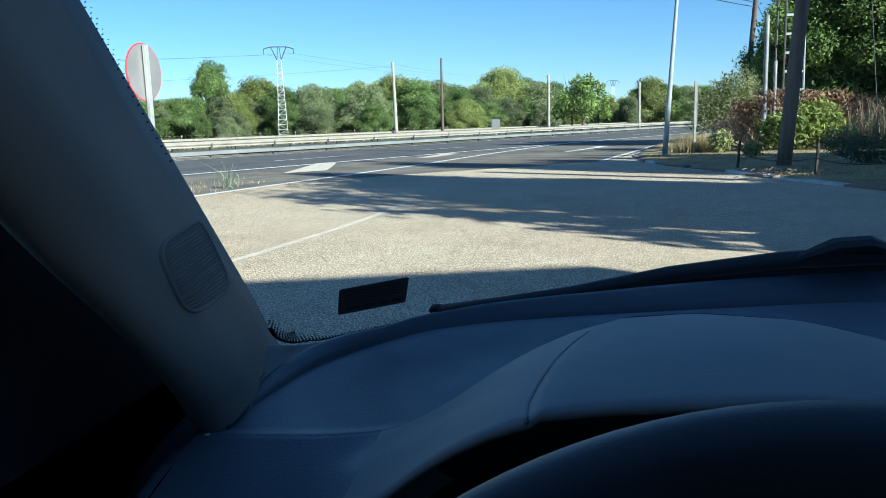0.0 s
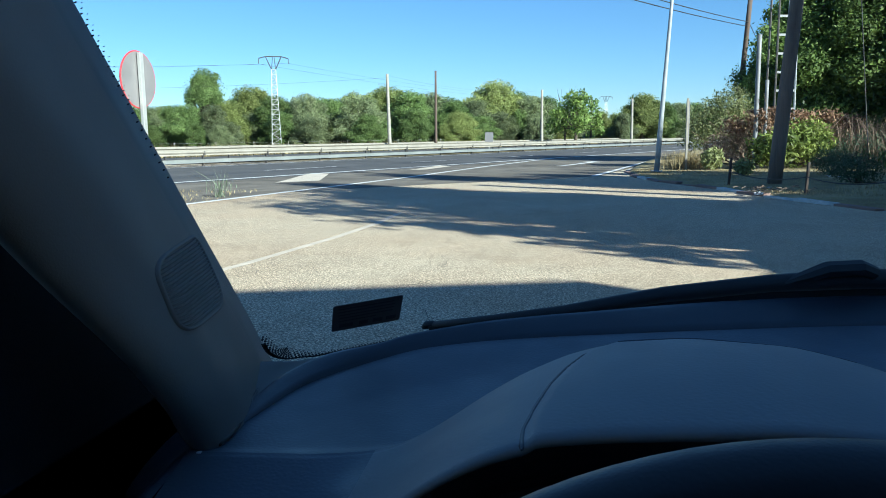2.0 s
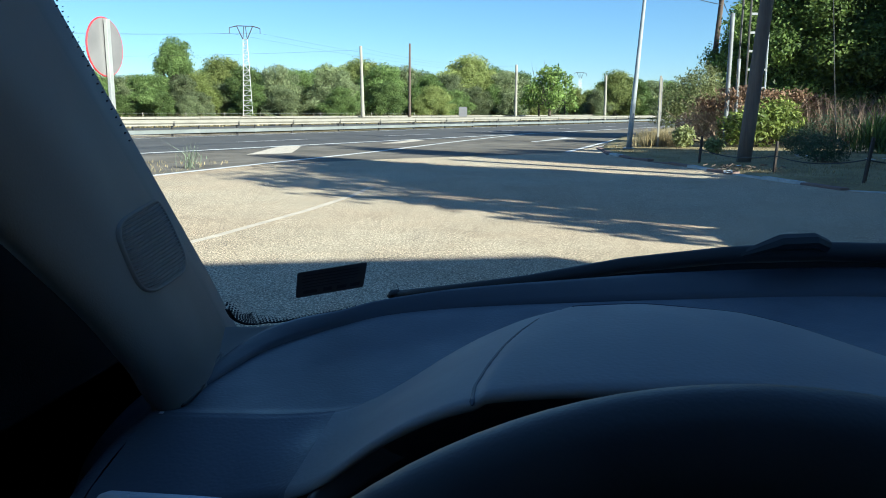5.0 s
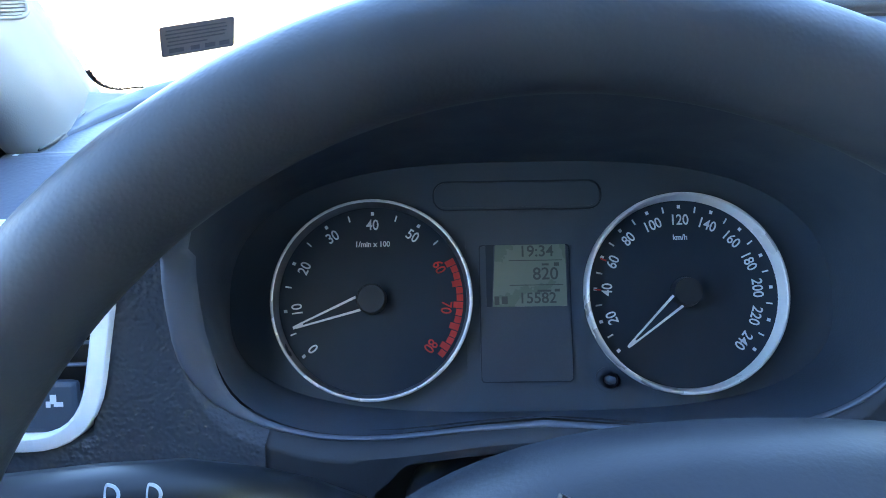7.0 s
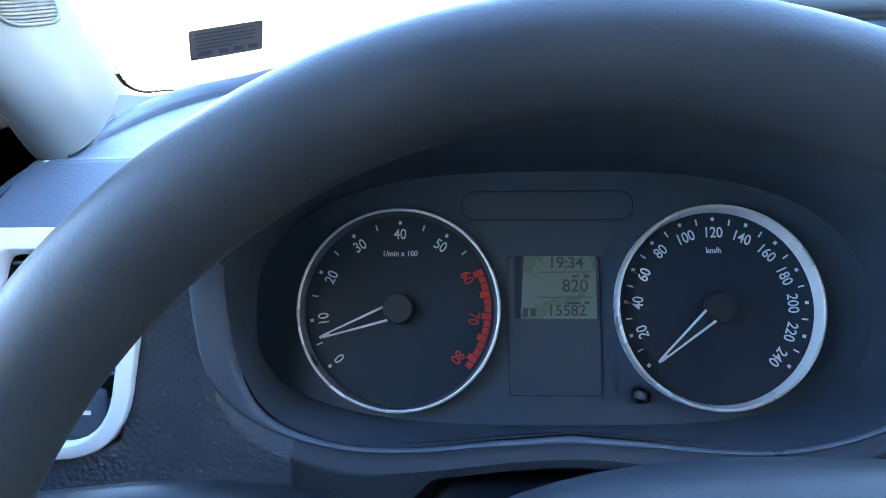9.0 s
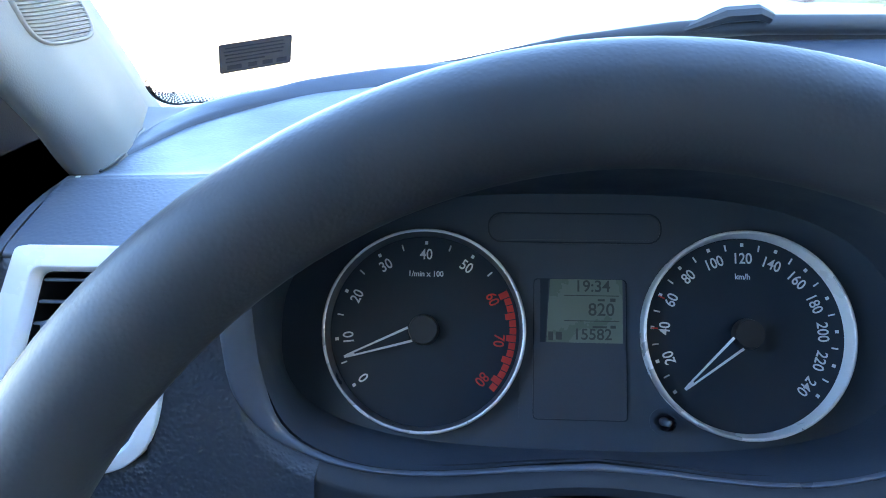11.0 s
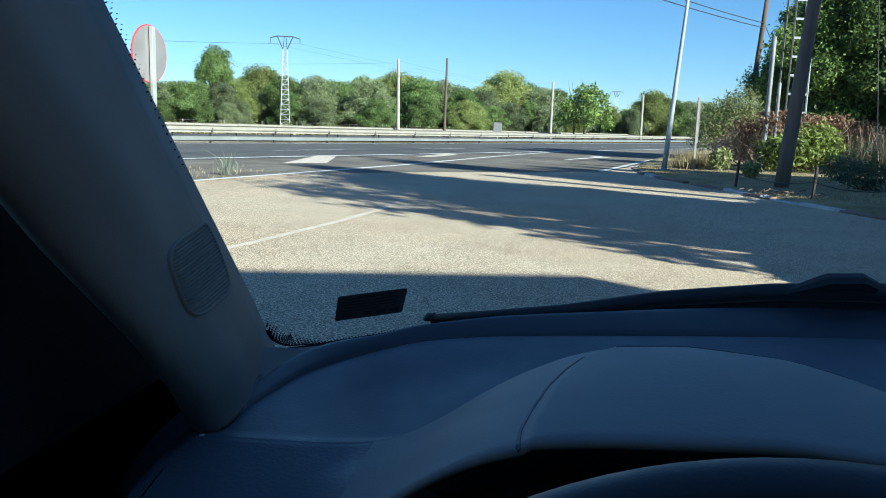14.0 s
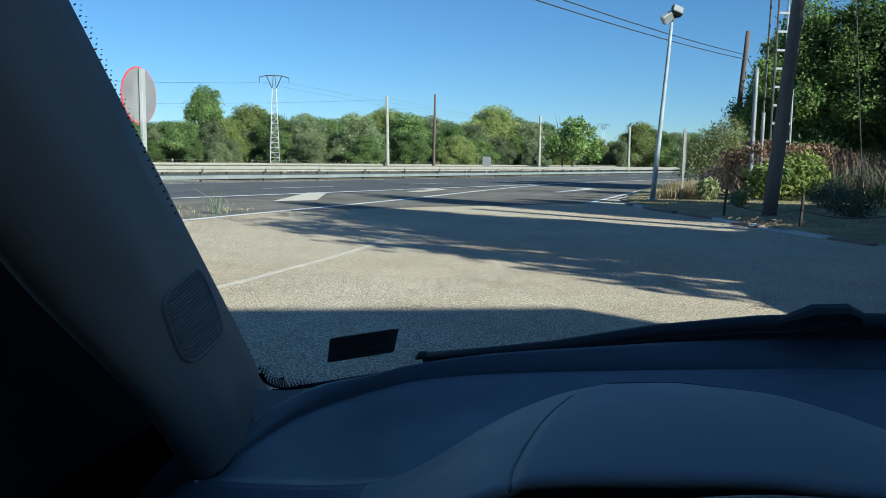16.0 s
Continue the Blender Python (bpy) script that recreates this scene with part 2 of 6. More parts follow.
def glass(name, tint, rough=0.0):
    m = bpy.data.materials.new(name)
    m.use_nodes = True
    n, l = m.node_tree.nodes, m.node_tree.links
    n.remove(n["Principled BSDF"])
    a, g, mix, fr = n.new("ShaderNodeBsdfTransparent"), n.new("ShaderNodeBsdfGlossy"), n.new("ShaderNodeMixShader"), n.new("ShaderNodeFresnel")
    a.inputs[0].default_value = (*tint, 1)
    g.inputs["Roughness"].default_value = rough
    fr.inputs[0].default_value = 1.3
    l.new(fr.outputs[0], mix.inputs[0])
    l.new(a.outputs[0], mix.inputs[1])
    l.new(g.outputs[0], mix.inputs[2])
    l.new(mix.outputs[0], n["Material Output"].inputs["Surface"])
    return m


def patchy(name, tint, scales, amount):
    """Worn patches of another tone, metres wide, laid over a material's colour."""
    n, l = M[name].node_tree.nodes, M[name].node_tree.links
    b = n["Principled BSDF"]
    colour = b.inputs["Base Color"].links[0].from_socket
    co = n.new("ShaderNodeTexCoord")
    for scale, (r, g, bl), k in zip(scales, tint, amount):
        t, rp, mx = n.new("ShaderNodeTexNoise"), n.new("ShaderNodeMapRange"), n.new("ShaderNodeMix")
        t.inputs["Scale"].default_value, t.inputs["Detail"].default_value, t.inputs["Roughness"].default_value = scale, 7, 0.65
        rp.inputs["From Min"].default_value, rp.inputs["From Max"].default_value, rp.inputs["To Max"].default_value = 0.42, 0.66, k
        mx.data_type, mx.blend_type = "RGBA", "MULTIPLY"
        l.new(co.outputs["Object"], t.inputs["Vector"])
        l.new(t.outputs["Fac"], rp.inputs["Value"])
        l.new(rp.outputs[0], mx.inputs[0])
        l.new(colour, mx.inputs[6])
        mx.inputs[7].default_value = (r, g, bl, 1)
        colour = mx.outputs[2]
    l.new(colour, b.inputs["Base Color"])


def stones(name, size, gap, amount):
    """Coarse chippings: each stone its own tone, with dark gaps between them."""
    n, l = M[name].node_tree.nodes, M[name].node_tree.links
    b = n["Principled BSDF"]
    colour = b.inputs["Base Color"].links[0].from_socket
    co, vo, hsv = n.new("ShaderNodeTexCoord"), n.new("ShaderNodeTexVoronoi"), n.new("ShaderNodeHueSaturation")
    tone, pit, pro = n.new("ShaderNodeMapRange"), n.new("ShaderNodeMapRange"), n.new("ShaderNodeMath")
    sep = n.new("ShaderNodeSeparateColor")
    vo.inputs["Scale"].default_value = 1 / size
    tone.inputs["To Min"].default_value, tone.inputs["To Max"].default_value = 1 - amount, 1 + amount
    pit.inputs["From Min"].default_value, pit.inputs["From Max"].default_value = 0.42, 0.72
    pit.inputs["To Min"].default_value, pit.inputs["To Max"].default_value = 1.42, gap
    pro.operation = "MULTIPLY"
    l.new(co.outputs["Object"], vo.inputs["Vector"])
    l.new(vo.outputs["Color"], sep.inputs[0])
    l.new(sep.outputs[0], tone.inputs["Value"])
    l.new(vo.outputs["Distance"], pit.inputs["Value"])
    l.new(tone.outputs[0], pro.inputs[0])
    l.new(pit.outputs[0], pro.inputs[1])
    l.new(pro.outputs[0], hsv.inputs["Value"])
    l.new(colour, hsv.inputs["Color"])
    l.new(hsv.outputs[0], b.inputs["Base Color"])


patchy("lot", ((0.88, 0.74, 0.64), (0.66, 0.65, 0.64), (0.74, 0.72, 0.7)), (0.16, 0.9, 5.0), (0.65, 0.4, 0.4))
stones("lot", 0.014, 0.78, 0.17)
patchy("old_road", ((0.7, 0.68, 0.66), (0.6, 0.6, 0.6)), (0.3, 1.6), (0.7, 0.5))
patchy("verge", ((0.62, 0.58, 0.5), (0.7, 0.76, 0.6)), (0.8, 2.6), (0.6, 0.4))
M["crack"] = material("crack_dirt", (0.07, 0.06, 0.048), (0.19, 0.16, 0.125), 14, 0.95, fine=60, spread=0.5)
M["glass"] = glass("windscreen_glass", (0.93, 0.96, 0.95), 0.02)
M["lens"] = glass("clear_plastic", (0.9, 0.92, 0.93), 0.05)


# ---- building helpers ----
def part(name, bm, mat, parent=None, label="", smooth=False, m=None):
    """Links a bmesh as one mesh object, under a thing or a part."""
    me = bpy.data.meshes.new(name)
    bm.to_mesh(me)
    bm.free()
    me.materials.append(M[mat])
    if smooth:
        me.shade_smooth()
    ob = new(name, me)
    if parent:
        ob.parent = parent
    if m is not None:
        ob.matrix_basis = m
    return tagged(ob, label)


def thing(name, label, category, m=None, group="", kind=""):
    """An Empty at the base of a thing, for its parts."""
    ob = new(name)
    ob.empty_display_size = 0.1
    if m is not None:
        ob.matrix_basis = m
    return tagged(ob, label, category, group, kind)


def box(bm, c, s, m=None, bevel=0.0, seg=2):
    r = bmesh.ops.create_cube(bm, size=1.0, matrix=(m or Matrix()) @ Matrix.Translation(c) @ Matrix.Diagonal((*s, 1)))
    if bevel:
        edges = list({e for v in r["verts"] for e in v.link_edges})
        bmesh.ops.bevel(bm, geom=edges, offset=bevel, segments=seg, affect="EDGES", profile=0.6)


def rod(bm, a, b, ra, rb=None, seg=8):
    a, b = Vector(a), Vector(b)
    m = Matrix.Translation((a + b) / 2) @ (b - a).to_track_quat("Z", "Y").to_matrix().to_4x4()
    bmesh.ops.create_cone(bm, cap_ends=True, segments=seg, radius1=ra, radius2=ra if rb is None else rb, depth=(b - a).length, matrix=m)


def sheet(bm, rows, closed=False):
    """A surface through rows of points; closed joins each row's ends."""
    vs = [[bm.verts.new(p) for p in row] for row in rows]
    for a, b in zip(vs, vs[1:]):
        n = len(a)
        for i in range(n if closed else n - 1):
            j = (i + 1) % n
            bm.faces.new((a[i], a[j], b[j], b[i]))
    return vs


def tube(bm, pts, r, seg=8, flat=1.0, closed=False, up=(0, 0, 1)):
    """A tube of radius r (a number or one for each point) along points."""
    pts = [Vector(p) for p in pts]
    n, rows = len(pts), []
    for i, p in enumerate(pts):
        a = pts[i - 1] if (i or closed) else p
        b = pts[(i + 1) % n] if (i < n - 1 or closed) else p
        d = (b - a).normalized()
        s = d.cross(Vector(up))
        s = s.normalized() if s.length > 1e-4 else d.orthogonal().normalized()
        u = s.cross(d)
        k = r if isinstance(r, (int, float)) else r[i]
        rows.append([p + s * k * math.cos(2 * math.pi * j / seg) + u * k * flat * math.sin(2 * math.pi * j / seg) for j in range(seg)])
    if closed:
        rows.append(rows[0])
    vs = [[bm.verts.new(q) for q in row] for row in (rows[:-1] if closed else rows)]
    if closed:
        vs.append(vs[0])
    for a, b in zip(vs, vs[1:]):
        for j in range(seg):
            k = (j + 1) % seg
            bm.faces.new((a[j], a[k], b[k], b[j]))
    if not closed:
        bm.faces.new(vs[0][::-1])
        bm.faces.new(vs[-1])


def plate(bm, outline, m, thick):
    """A flat plate of an outline in the plane of m, as thick as given towards m's z."""
    lo = [bm.verts.new(m @ Vector((x, y, 0))) for x, y in outline]
    hi = [bm.verts.new(m @ Vector((x, y, thick))) for x, y in outline]
    bm.faces.new(hi)
    bm.faces.new(lo[::-1])
    for i in range(len(lo)):
        j = (i + 1) % len(lo)
        bm.faces.new((lo[i], lo[j], hi[j], hi[i]))


def rounded(w, h, r, seg=5, cx=0.0, cy=0.0):
    """A rectangle's outline with round corners."""
    pts = []
    for sx, sy, a in ((1, 1, 0), (-1, 1, 90), (-1, -1, 180), (1, -1, 270)):
        for i in range(seg + 1):
            t = radians(a + 90 * i / seg)
            pts.append((cx + sx * (w / 2 - r) + r * math.cos(t), cy + sy * (h / 2 - r) + r * math.sin(t)))
    return pts


def ring(bm, outer, inner, m, thick):
    """A flat frame between two outlines of as many points."""
    n = len(outer)
    a, b = [[bm.verts.new(m @ Vector((x, y, z))) for x, y in o] for o, z in ((outer, 0), (outer, thick))]
    c, d = [[bm.verts.new(m @ Vector((x, y, z))) for x, y in o] for o, z in ((inner, thick), (inner, 0))]
    for r1, r2 in ((a, b), (b, c), (c, d), (d, a)):
        for i in range(n):
            j = (i + 1) % n
            bm.faces.new((r1[i], r1[j], r2[j], r2[i]))


def words(name, text, size, mat, m, parent, align="CENTER", stretch=1.0, bold=0.0):
    """Writing in the built-in font, as a mesh that stands 0.2 mm proud."""
    cu = bpy.data.curves.new(name, "FONT")
    cu.body, cu.size, cu.align_x, cu.align_y, cu.extrude = text, size, align, "CENTER", 0.0001
    cu.offset = bold
    tmp = bpy.data.objects.new(name, cu)
    scene.collection.objects.link(tmp)
    bpy.context.view_layer.update()
    me = bpy.data.meshes.new_from_object(tmp.evaluated_get(bpy.context.evaluated_depsgraph_get()))
    bpy.data.objects.remove(tmp)
    weld = bmesh.new()
    weld.from_mesh(me)
    bmesh.ops.remove_doubles(weld, verts=weld.verts, dist=1e-6)
    weld.to_mesh(me)
    weld.free()
    me.materials.clear()
    me.materials.append(M[mat])
    ob = new(name, me)
    ob.parent = parent
    ob.matrix_basis = m @ Matrix.Diagonal((stretch, 1, 1, 1))
    return ob


def smooth01(t):
    t = min(max(t, 0.0), 1.0)
    return t * t * (3 - 2 * t)


def leaves(name, rng, blobs, count, size, mat, parent, label="", droop=0.0, shell=0.55, aspect=0.5, loose=0.05):
    """A crown: count leaf sprays scattered through ellipsoids (centre, radii), thickest near their skins."""
    blobs = [(np.array(c, float), np.array(r, float)) for c, r in blobs]
    w = np.array([r[0] * r[1] + r[1] * r[2] for _, r in blobs])
    pick = rng.choice(len(blobs), count, p=w / w.sum())
    cs, rs = np.array([blobs[k][0] for k in pick]), np.array([blobs[k][1] for k in pick])
    d = rng.normal(size=(count, 3))
    d /= np.linalg.norm(d, axis=1)[:, None]
    rad = shell + (1.06 - shell) * rng.random(count) ** 0.6
    wob = 1 + 0.16 * np.sin(d[:, 0] * 7 + cs[:, 0] * 3) * np.cos(d[:, 2] * 6 + cs[:, 1])
    p = cs + d * rs * (rad * wob)[:, None] + rng.normal(size=(count, 3)) * rs * loose
    nrm = d * 0.8 + rng.normal(size=(count, 3)) * 0.7 + np.array([0, 0, 0.3])
    nrm /= np.linalg.norm(nrm, axis=1)[:, None]
    a = np.cross(nrm, rng.normal(size=(count, 3)))
    a /= np.linalg.norm(a, axis=1)[:, None] + 1e-9
    a[:, 2] -= droop
    b = np.cross(nrm, a)
    s = size * (0.55 + 0.9 * rng.random(count))[:, None]
    co = np.stack([p - a * s, p + b * s * aspect - a * s * 0.1, p + a * s, p - b * s * aspect + a * s * 0.1], 1).reshape(-1, 3)
    me = bpy.data.meshes.new(name)
    me.from_pydata(co.tolist(), [], np.arange(count * 4).reshape(-1, 4).tolist())
    me.materials.append(M[mat])
    ob = new(name, me)
    ob.parent = parent
    return tagged(ob, label)


def blades(name, rng, spots, height, width, mat, parent=None, lean=0.35, label=""):
    """Upright blades or stalks at spots (x, y, z), each a bent strip."""
    n = len(spots)
    spots = np.array(spots, float)
    h = height * (0.5 + 0.8 * rng.random(n))
    az, ln = rng.random(n) * 2 * np.pi, lean * rng.random(n)
    fa = rng.random(n) * 2 * np.pi
    side = np.stack([np.cos(fa), np.sin(fa), 0 * fa], 1) * (width * (0.6 + 0.8 * rng.random(n)))[:, None] / 2
    out = np.stack([np.cos(az), np.sin(az), 0 * az], 1)
    mid = spots + out * (ln * h * 0.35)[:, None] + np.array([0, 0, 1]) * (h * 0.55)[:, None]
    tip = spots + out * (ln * h)[:, None] + np.array([0, 0, 1]) * h[:, None]
    co = np.stack([spots - side, spots + side, mid - side * 0.7, mid + side * 0.7, tip], 1).reshape(-1, 3)
    fs = []
    for i in range(n):
        k = 5 * i
        fs += [(k, k + 1, k + 3, k + 2), (k + 2, k + 3, k + 4)]
    me = bpy.data.meshes.new(name)
    me.from_pydata(co.tolist(), [], fs)
    me.materials.append(M[mat])
    ob = new(name, me)
    if parent:
        ob.parent = parent
    return tagged(ob, label)


# ---- the large structure: ground, road, verge ----
RD, RN = Vector((0.4305, 0.9026, 0)), Vector((0.9026, -0.4305, 0))


def along(s, o, z=0.0):
    """A place by its distance along the highway and its offset to the right of it."""
    return RD * s + RN * o + Vector((0, 0, z))


def flat(name, pts, z, mat, label, category, kind="structure", parent=None):
    bm = bmesh.new()
    bm.faces.new([bm.verts.new((p[0], p[1], z)) for p in pts])
    bmesh.ops.recalc_face_normals(bm, faces=bm.faces)
    for f in bm.faces:
        if f.normal.z < 0:
            f.normal_flip()
    ob = part(name, bm, mat, parent)
    return tagged(ob, label, category, kind=kind)


def stripe(name, pts, width, z, mat, parent):
    """A painted line of a width along points on the ground."""
    bm = bmesh.new()
    pts = [Vector((p[0], p[1], 0)) for p in pts]
    rows = []
    for i, p in enumerate(pts):
        d = (pts[min(i + 1, len(pts) - 1)] - pts[max(i - 1, 0)]).normalized()
        s = Vector((d.y, -d.x, 0)) * width / 2
        rows.append([p - s + Vector((0, 0, z)), p + s + Vector((0, 0, z))])
    sheet(bm, rows)
    for f in bm.faces:
        f.normal_update()
        if f.normal.z < 0:
            f.normal_flip()
    return part(name, bm, mat, parent)


flat("ground", [(-1500, -1500), (1500, -1500), (1500, 2500), (-1500, 2500)], -0.05, "soil", "dry yellow-brown open ground reaching the horizon", "ground")
flat("parking_lot", [(-40, -40), (40, -40), (40, 40), (22, 48), (-6, 52), (-40, 10)], 0.0, "lot", "worn pale grey-brown asphalt of a parking area", "asphalt")
road = flat("road", [along(-200, -29.6), along(500, -29.6), along(500, -17.9), along(-200, -17.9)], 0.006, "road", "dark asphalt carriageway of a highway", "road")
flat("far_road", [along(-200, -46), along(500, -46), along(500, -33.2), along(-200, -33.2)], 0.0, "road", "opposite carriageway behind the safety barriers", "road")
ramp = flat("slip_road", [(-6.1, 16.5), (-5.6, 18.4), (-4.6, 22.4), (-3.06, 30.3), (-0.3, 42), along(70, -17.9), along(130, -17.9), along(78, -10), (4.6, 36.8), (1.2, 23.2), (-0.6, 21.4), (-3.2, 19.4)], 0.003, "old_road", "grey asphalt slip road joining the highway", "road")

flat("gore_area", [along(-6, -17.9), along(38, -17.9), (-3.06, 30.3), (-5.6, 18.4), (-7.5, 10.6), (-8.6, 6)], 0.0025, "old_road", "worn grey asphalt between highway and slip road", "road")
# painted lines
stripe("edge_line", [along(-80, -18.5), along(300, -18.5)], 0.28, 0.011, "paint", road)
stripe("median_line", [along(-80, -28.6), along(300, -28.6)], 0.16, 0.011, "paint", road)
for k in range(-6, 24):
    stripe("lane_dash", [along(20.9 + 9.5 * k, -22.4), along(25.0 + 9.5 * k, -22.4)], 0.15, 0.011, "paint", road)
stripe("merge_line", [(-7.5, 10.6), (-6.81, 13.65), (-5.6, 18.4), (-4.6, 22.4), (-3.06, 30.3), (-1.7, 36.3), (-0.32, 42)], 0.2, 0.009, "paint", ramp)
stripe("kerb_line", [(0.99, 22.95), (2.6, 29.9), (4.22, 36.8), (7.4, 48)], 0.19, 0.009, "paint", ramp)
flat("gore_mark", [(-7.68, 20.2), (-6.73, 21.2), (-7.75, 25.5), (-8.53, 25.9)], 0.01, "worn_paint", "", "", "", road)
flat("gore_mark", [(-5.5, 28.1), (-4.9, 28.4), (-4.4, 31.5), (-5.0, 32.3)], 0.01, "worn_paint", "", "", "", road)
flat("lane_arrow", [(-0.1, 30.9), (0.1, 30.7), (1.6, 35.0), (2.0, 34.9), (1.55, 36.4), (0.9, 35.3), (1.35, 35.15)], 0.01, "paint", "", "", "", ramp)
worn = thing("worn_lot_line", "faded curved white line on the parking asphalt", "road marking", kind="structure")
stripe("faded_line", [(-3.2, 5.9), (-2.97, 6.85), (-2.65, 8.92), (-2.5, 10.4), (-2.48, 12.0)], 0.1, 0.004, "worn_paint", worn)

# cracks in the old asphalt, fine uneven strips
rng = np.random.default_rng(5)
bm = bmesh.new()
for c in range(110):
    x, y = rng.uniform(-6, 5), rng.uniform(4.5, 17)
    a = rng.uniform(0, math.pi)
    pts = []
    for k in range(rng.integers(6, 16)):
        pts.append(Vector((x, y, 0.003)))
        a += rng.normal() * 0.6
        x, y = x + math.cos(a) * 0.11, y + math.sin(a) * 0.11
    rows = []
    for k, p in enumerate(pts):
        d = pts[min(k + 1, len(pts) - 1)] - pts[max(k - 1, 0)]
        s = Vector((d.y, -d.x, 0)).normalized() * rng.uniform(0.001, 0.005)
        rows.append([p - s, p + s])
    sheet(bm, rows)
tagged(part("asphalt_cracks", bm, "crack"), "fine dark cracks in the old asphalt", "cracks", kind="stuff")

# verge with its kerb
KERB = [(20, 90), (9.6, 58), (6.2, 45), (4.4, 38), (3.0, 31), (2.2, 25.6), (2.17, 22.3), (2.5, 20.3), (3.36, 17.5), (3.72, 15.8), (4.1, 14.4), (4.76, 12.5), (6.2, 11.0), (9, 10.3), (14, 9.6), (40, 8)]
bm = bmesh.new()
rows = []
for i, (x, y) in enumerate(KERB):
    row = []
    for k, d in enumerate((0.0, 0.15, 0.6, 1.5, 3, 5, 8, 12, 18, 40)):
        ang = math.atan2(KERB[min(i + 1, len(KERB) - 1)][1] - KERB[max(i - 1, 0)][1], KERB[min(i + 1, len(KERB) - 1)][0] - KERB[max(i - 1, 0)][0])
        px, py = x + d * (0.75 - 0.2 * math.sin(ang) * 0), y + d * (0.62 if i > 4 else 0.25)
        z = 0.065 + 0.02 * d + 0.03 * math.sin(px * 2.1) * math.cos(py * 1.7) * min(d, 1)
        row.append((px, py, -0.02 if d == 0 else z))
    rows.append(row)
sheet(bm, rows)
bmesh.ops.recalc_face_normals(bm, faces=bm.faces)
verge = tagged(part("verge", bm, "verge", smooth=True), "raised verge of dry soil and straw-coloured grass", "verge", kind="structure")
kerb = thing("kerb", "kerb stones painted in turn white and red, weathered", "kerb", kind="structure")


def kerb_points(step):
    out, left = [], 0.0
    for (x0, y0), (x1, y1) in zip(KERB, KERB[1:]):
        n = math.hypot(x1 - x0, y1 - y0)
        s = left
        while s < n:
            out.append((x0 + (x1 - x0) * s / n, y0 + (y1 - y0) * s / n, math.atan2(y1 - y0, x1 - x0)))
            s += step
        left = s - n
    return out


stones = {}
for key in ("kerb_white", "kerb_red"):
    bm = bmesh.new()
    box(bm, (0, 0, 0.0), (0.985, 0.16, 0.24), bevel=0.018, seg=2)
    stones[key] = bpy.data.meshes.new("kerb_stone")
    bm.to_mesh(stones[key])
    bm.free()
    stones[key].materials.append(M[key])
for i, (x, y, a) in enumerate(p for p in kerb_points(1.0) if 8 < p[1] < 27 and p[0] < 14):
    ob = new("kerb_stone", stones["kerb_white" if i % 4 in (0, 1) and y < 16 or i % 5 == 0 else "kerb_red"])
    ob.parent = kerb
    ob.matrix_basis = pose(x, y, -0.078 + rng.uniform(-0.025, 0.015), rng.uniform(-2, 2), rng.uniform(-2, 2), math.degrees(a) + rng.uniform(-2.5, 2.5))

# an unseen building added behind the car, placed to cast the shade over it
BX, BY = Vector((12.0, -2.55, 0)), Vector((-0.969, -0.247, 0))
bm = bmesh.new()
m = Matrix.Translation(BX) @ Matrix.Rotation(math.atan2(BY.y, BY.x), 4, "Z")
box(bm, (15, 0.2, 3.45), (30, 0.4, 6.9), m)
tagged(part("wall_south", bm, "wall"), "plain pale rendered wall of an unseen building, added to shade the car", "wall", kind="structure")
bm = bmesh.new()
box(bm, (15, 4.6, 6.8), (30, 8.2, 0.2), m)
tagged(part("roof_south", bm, "concrete"), "flat concrete roof of the unseen building added for its shade", "roof", kind="structure")


# ---- barriers, poles, wires ----
def barrier(offset, lo, hi, skirt, label):
    rail = thing("guardrail", label, "guardrail")
    prof = [(0, 0.48), (-0.05, 0.5), (-0.05, 0.55), (0.0, 0.59), (0.02, 0.63), (0.0, 0.67), (-0.05, 0.71), (-0.05, 0.76), (0, 0.78)]
    low = [(0.0, 0.13), (-0.04, 0.15), (-0.04, 0.3), (0.0, 0.33)]
    meshes = []
    for pr, mat in ((prof, "rail"), (low, "rail_low")):
        bm = bmesh.new()
        rows = [[Vector((s, -o, z)) for o, z in pr] + [Vector((s, -o - 0.006, z)) for o, z in reversed(pr)] for s in (0, 4.03)]
        sheet(bm, rows, closed=True)
        me = bpy.data.meshes.new("beam" if mat == "rail" else "skirt")
        bm.to_mesh(me)
        bm.free()
        me.materials.append(M[mat])
        meshes.append(me)
    bm = bmesh.new()
    box(bm, (0, 0.14, 0.36), (0.06, 0.11, 0.78))
    box(bm, (0, 0.04, 0.6), (0.08, 0.12, 0.2))
    post = bpy.data.meshes.new("post")
    bm.to_mesh(post)
    bm.free()
    post.materials.append(M["dark_steel"])
    turn = math.degrees(math.atan2(RD.y, RD.x))
    for k, s in enumerate(np.arange(lo, hi, 4.0)):
        p = along(float(s), offset)
        for me, name in ((meshes[0], "beam"), (meshes[1], "skirt"), (post, "post")):
            if name == "skirt" and not skirt:
                continue
            ob = new(name, me)
            ob.parent = rail
            ob.matrix_basis = pose(p.x, p.y, -0.01 if name == "post" else rng.uniform(-0.012, 0.012), 0, 0, turn)
    return rail


barrier(-29.75, -24, 220, True, "galvanised steel crash barrier with a lower skirt rail along the median")
barrier(-32.6, -24, 220, False, "second galvanised crash barrier behind the first on the median")
barrier(-46.6, -24, 200, False, "weathered steel crash barrier on the far roadside")


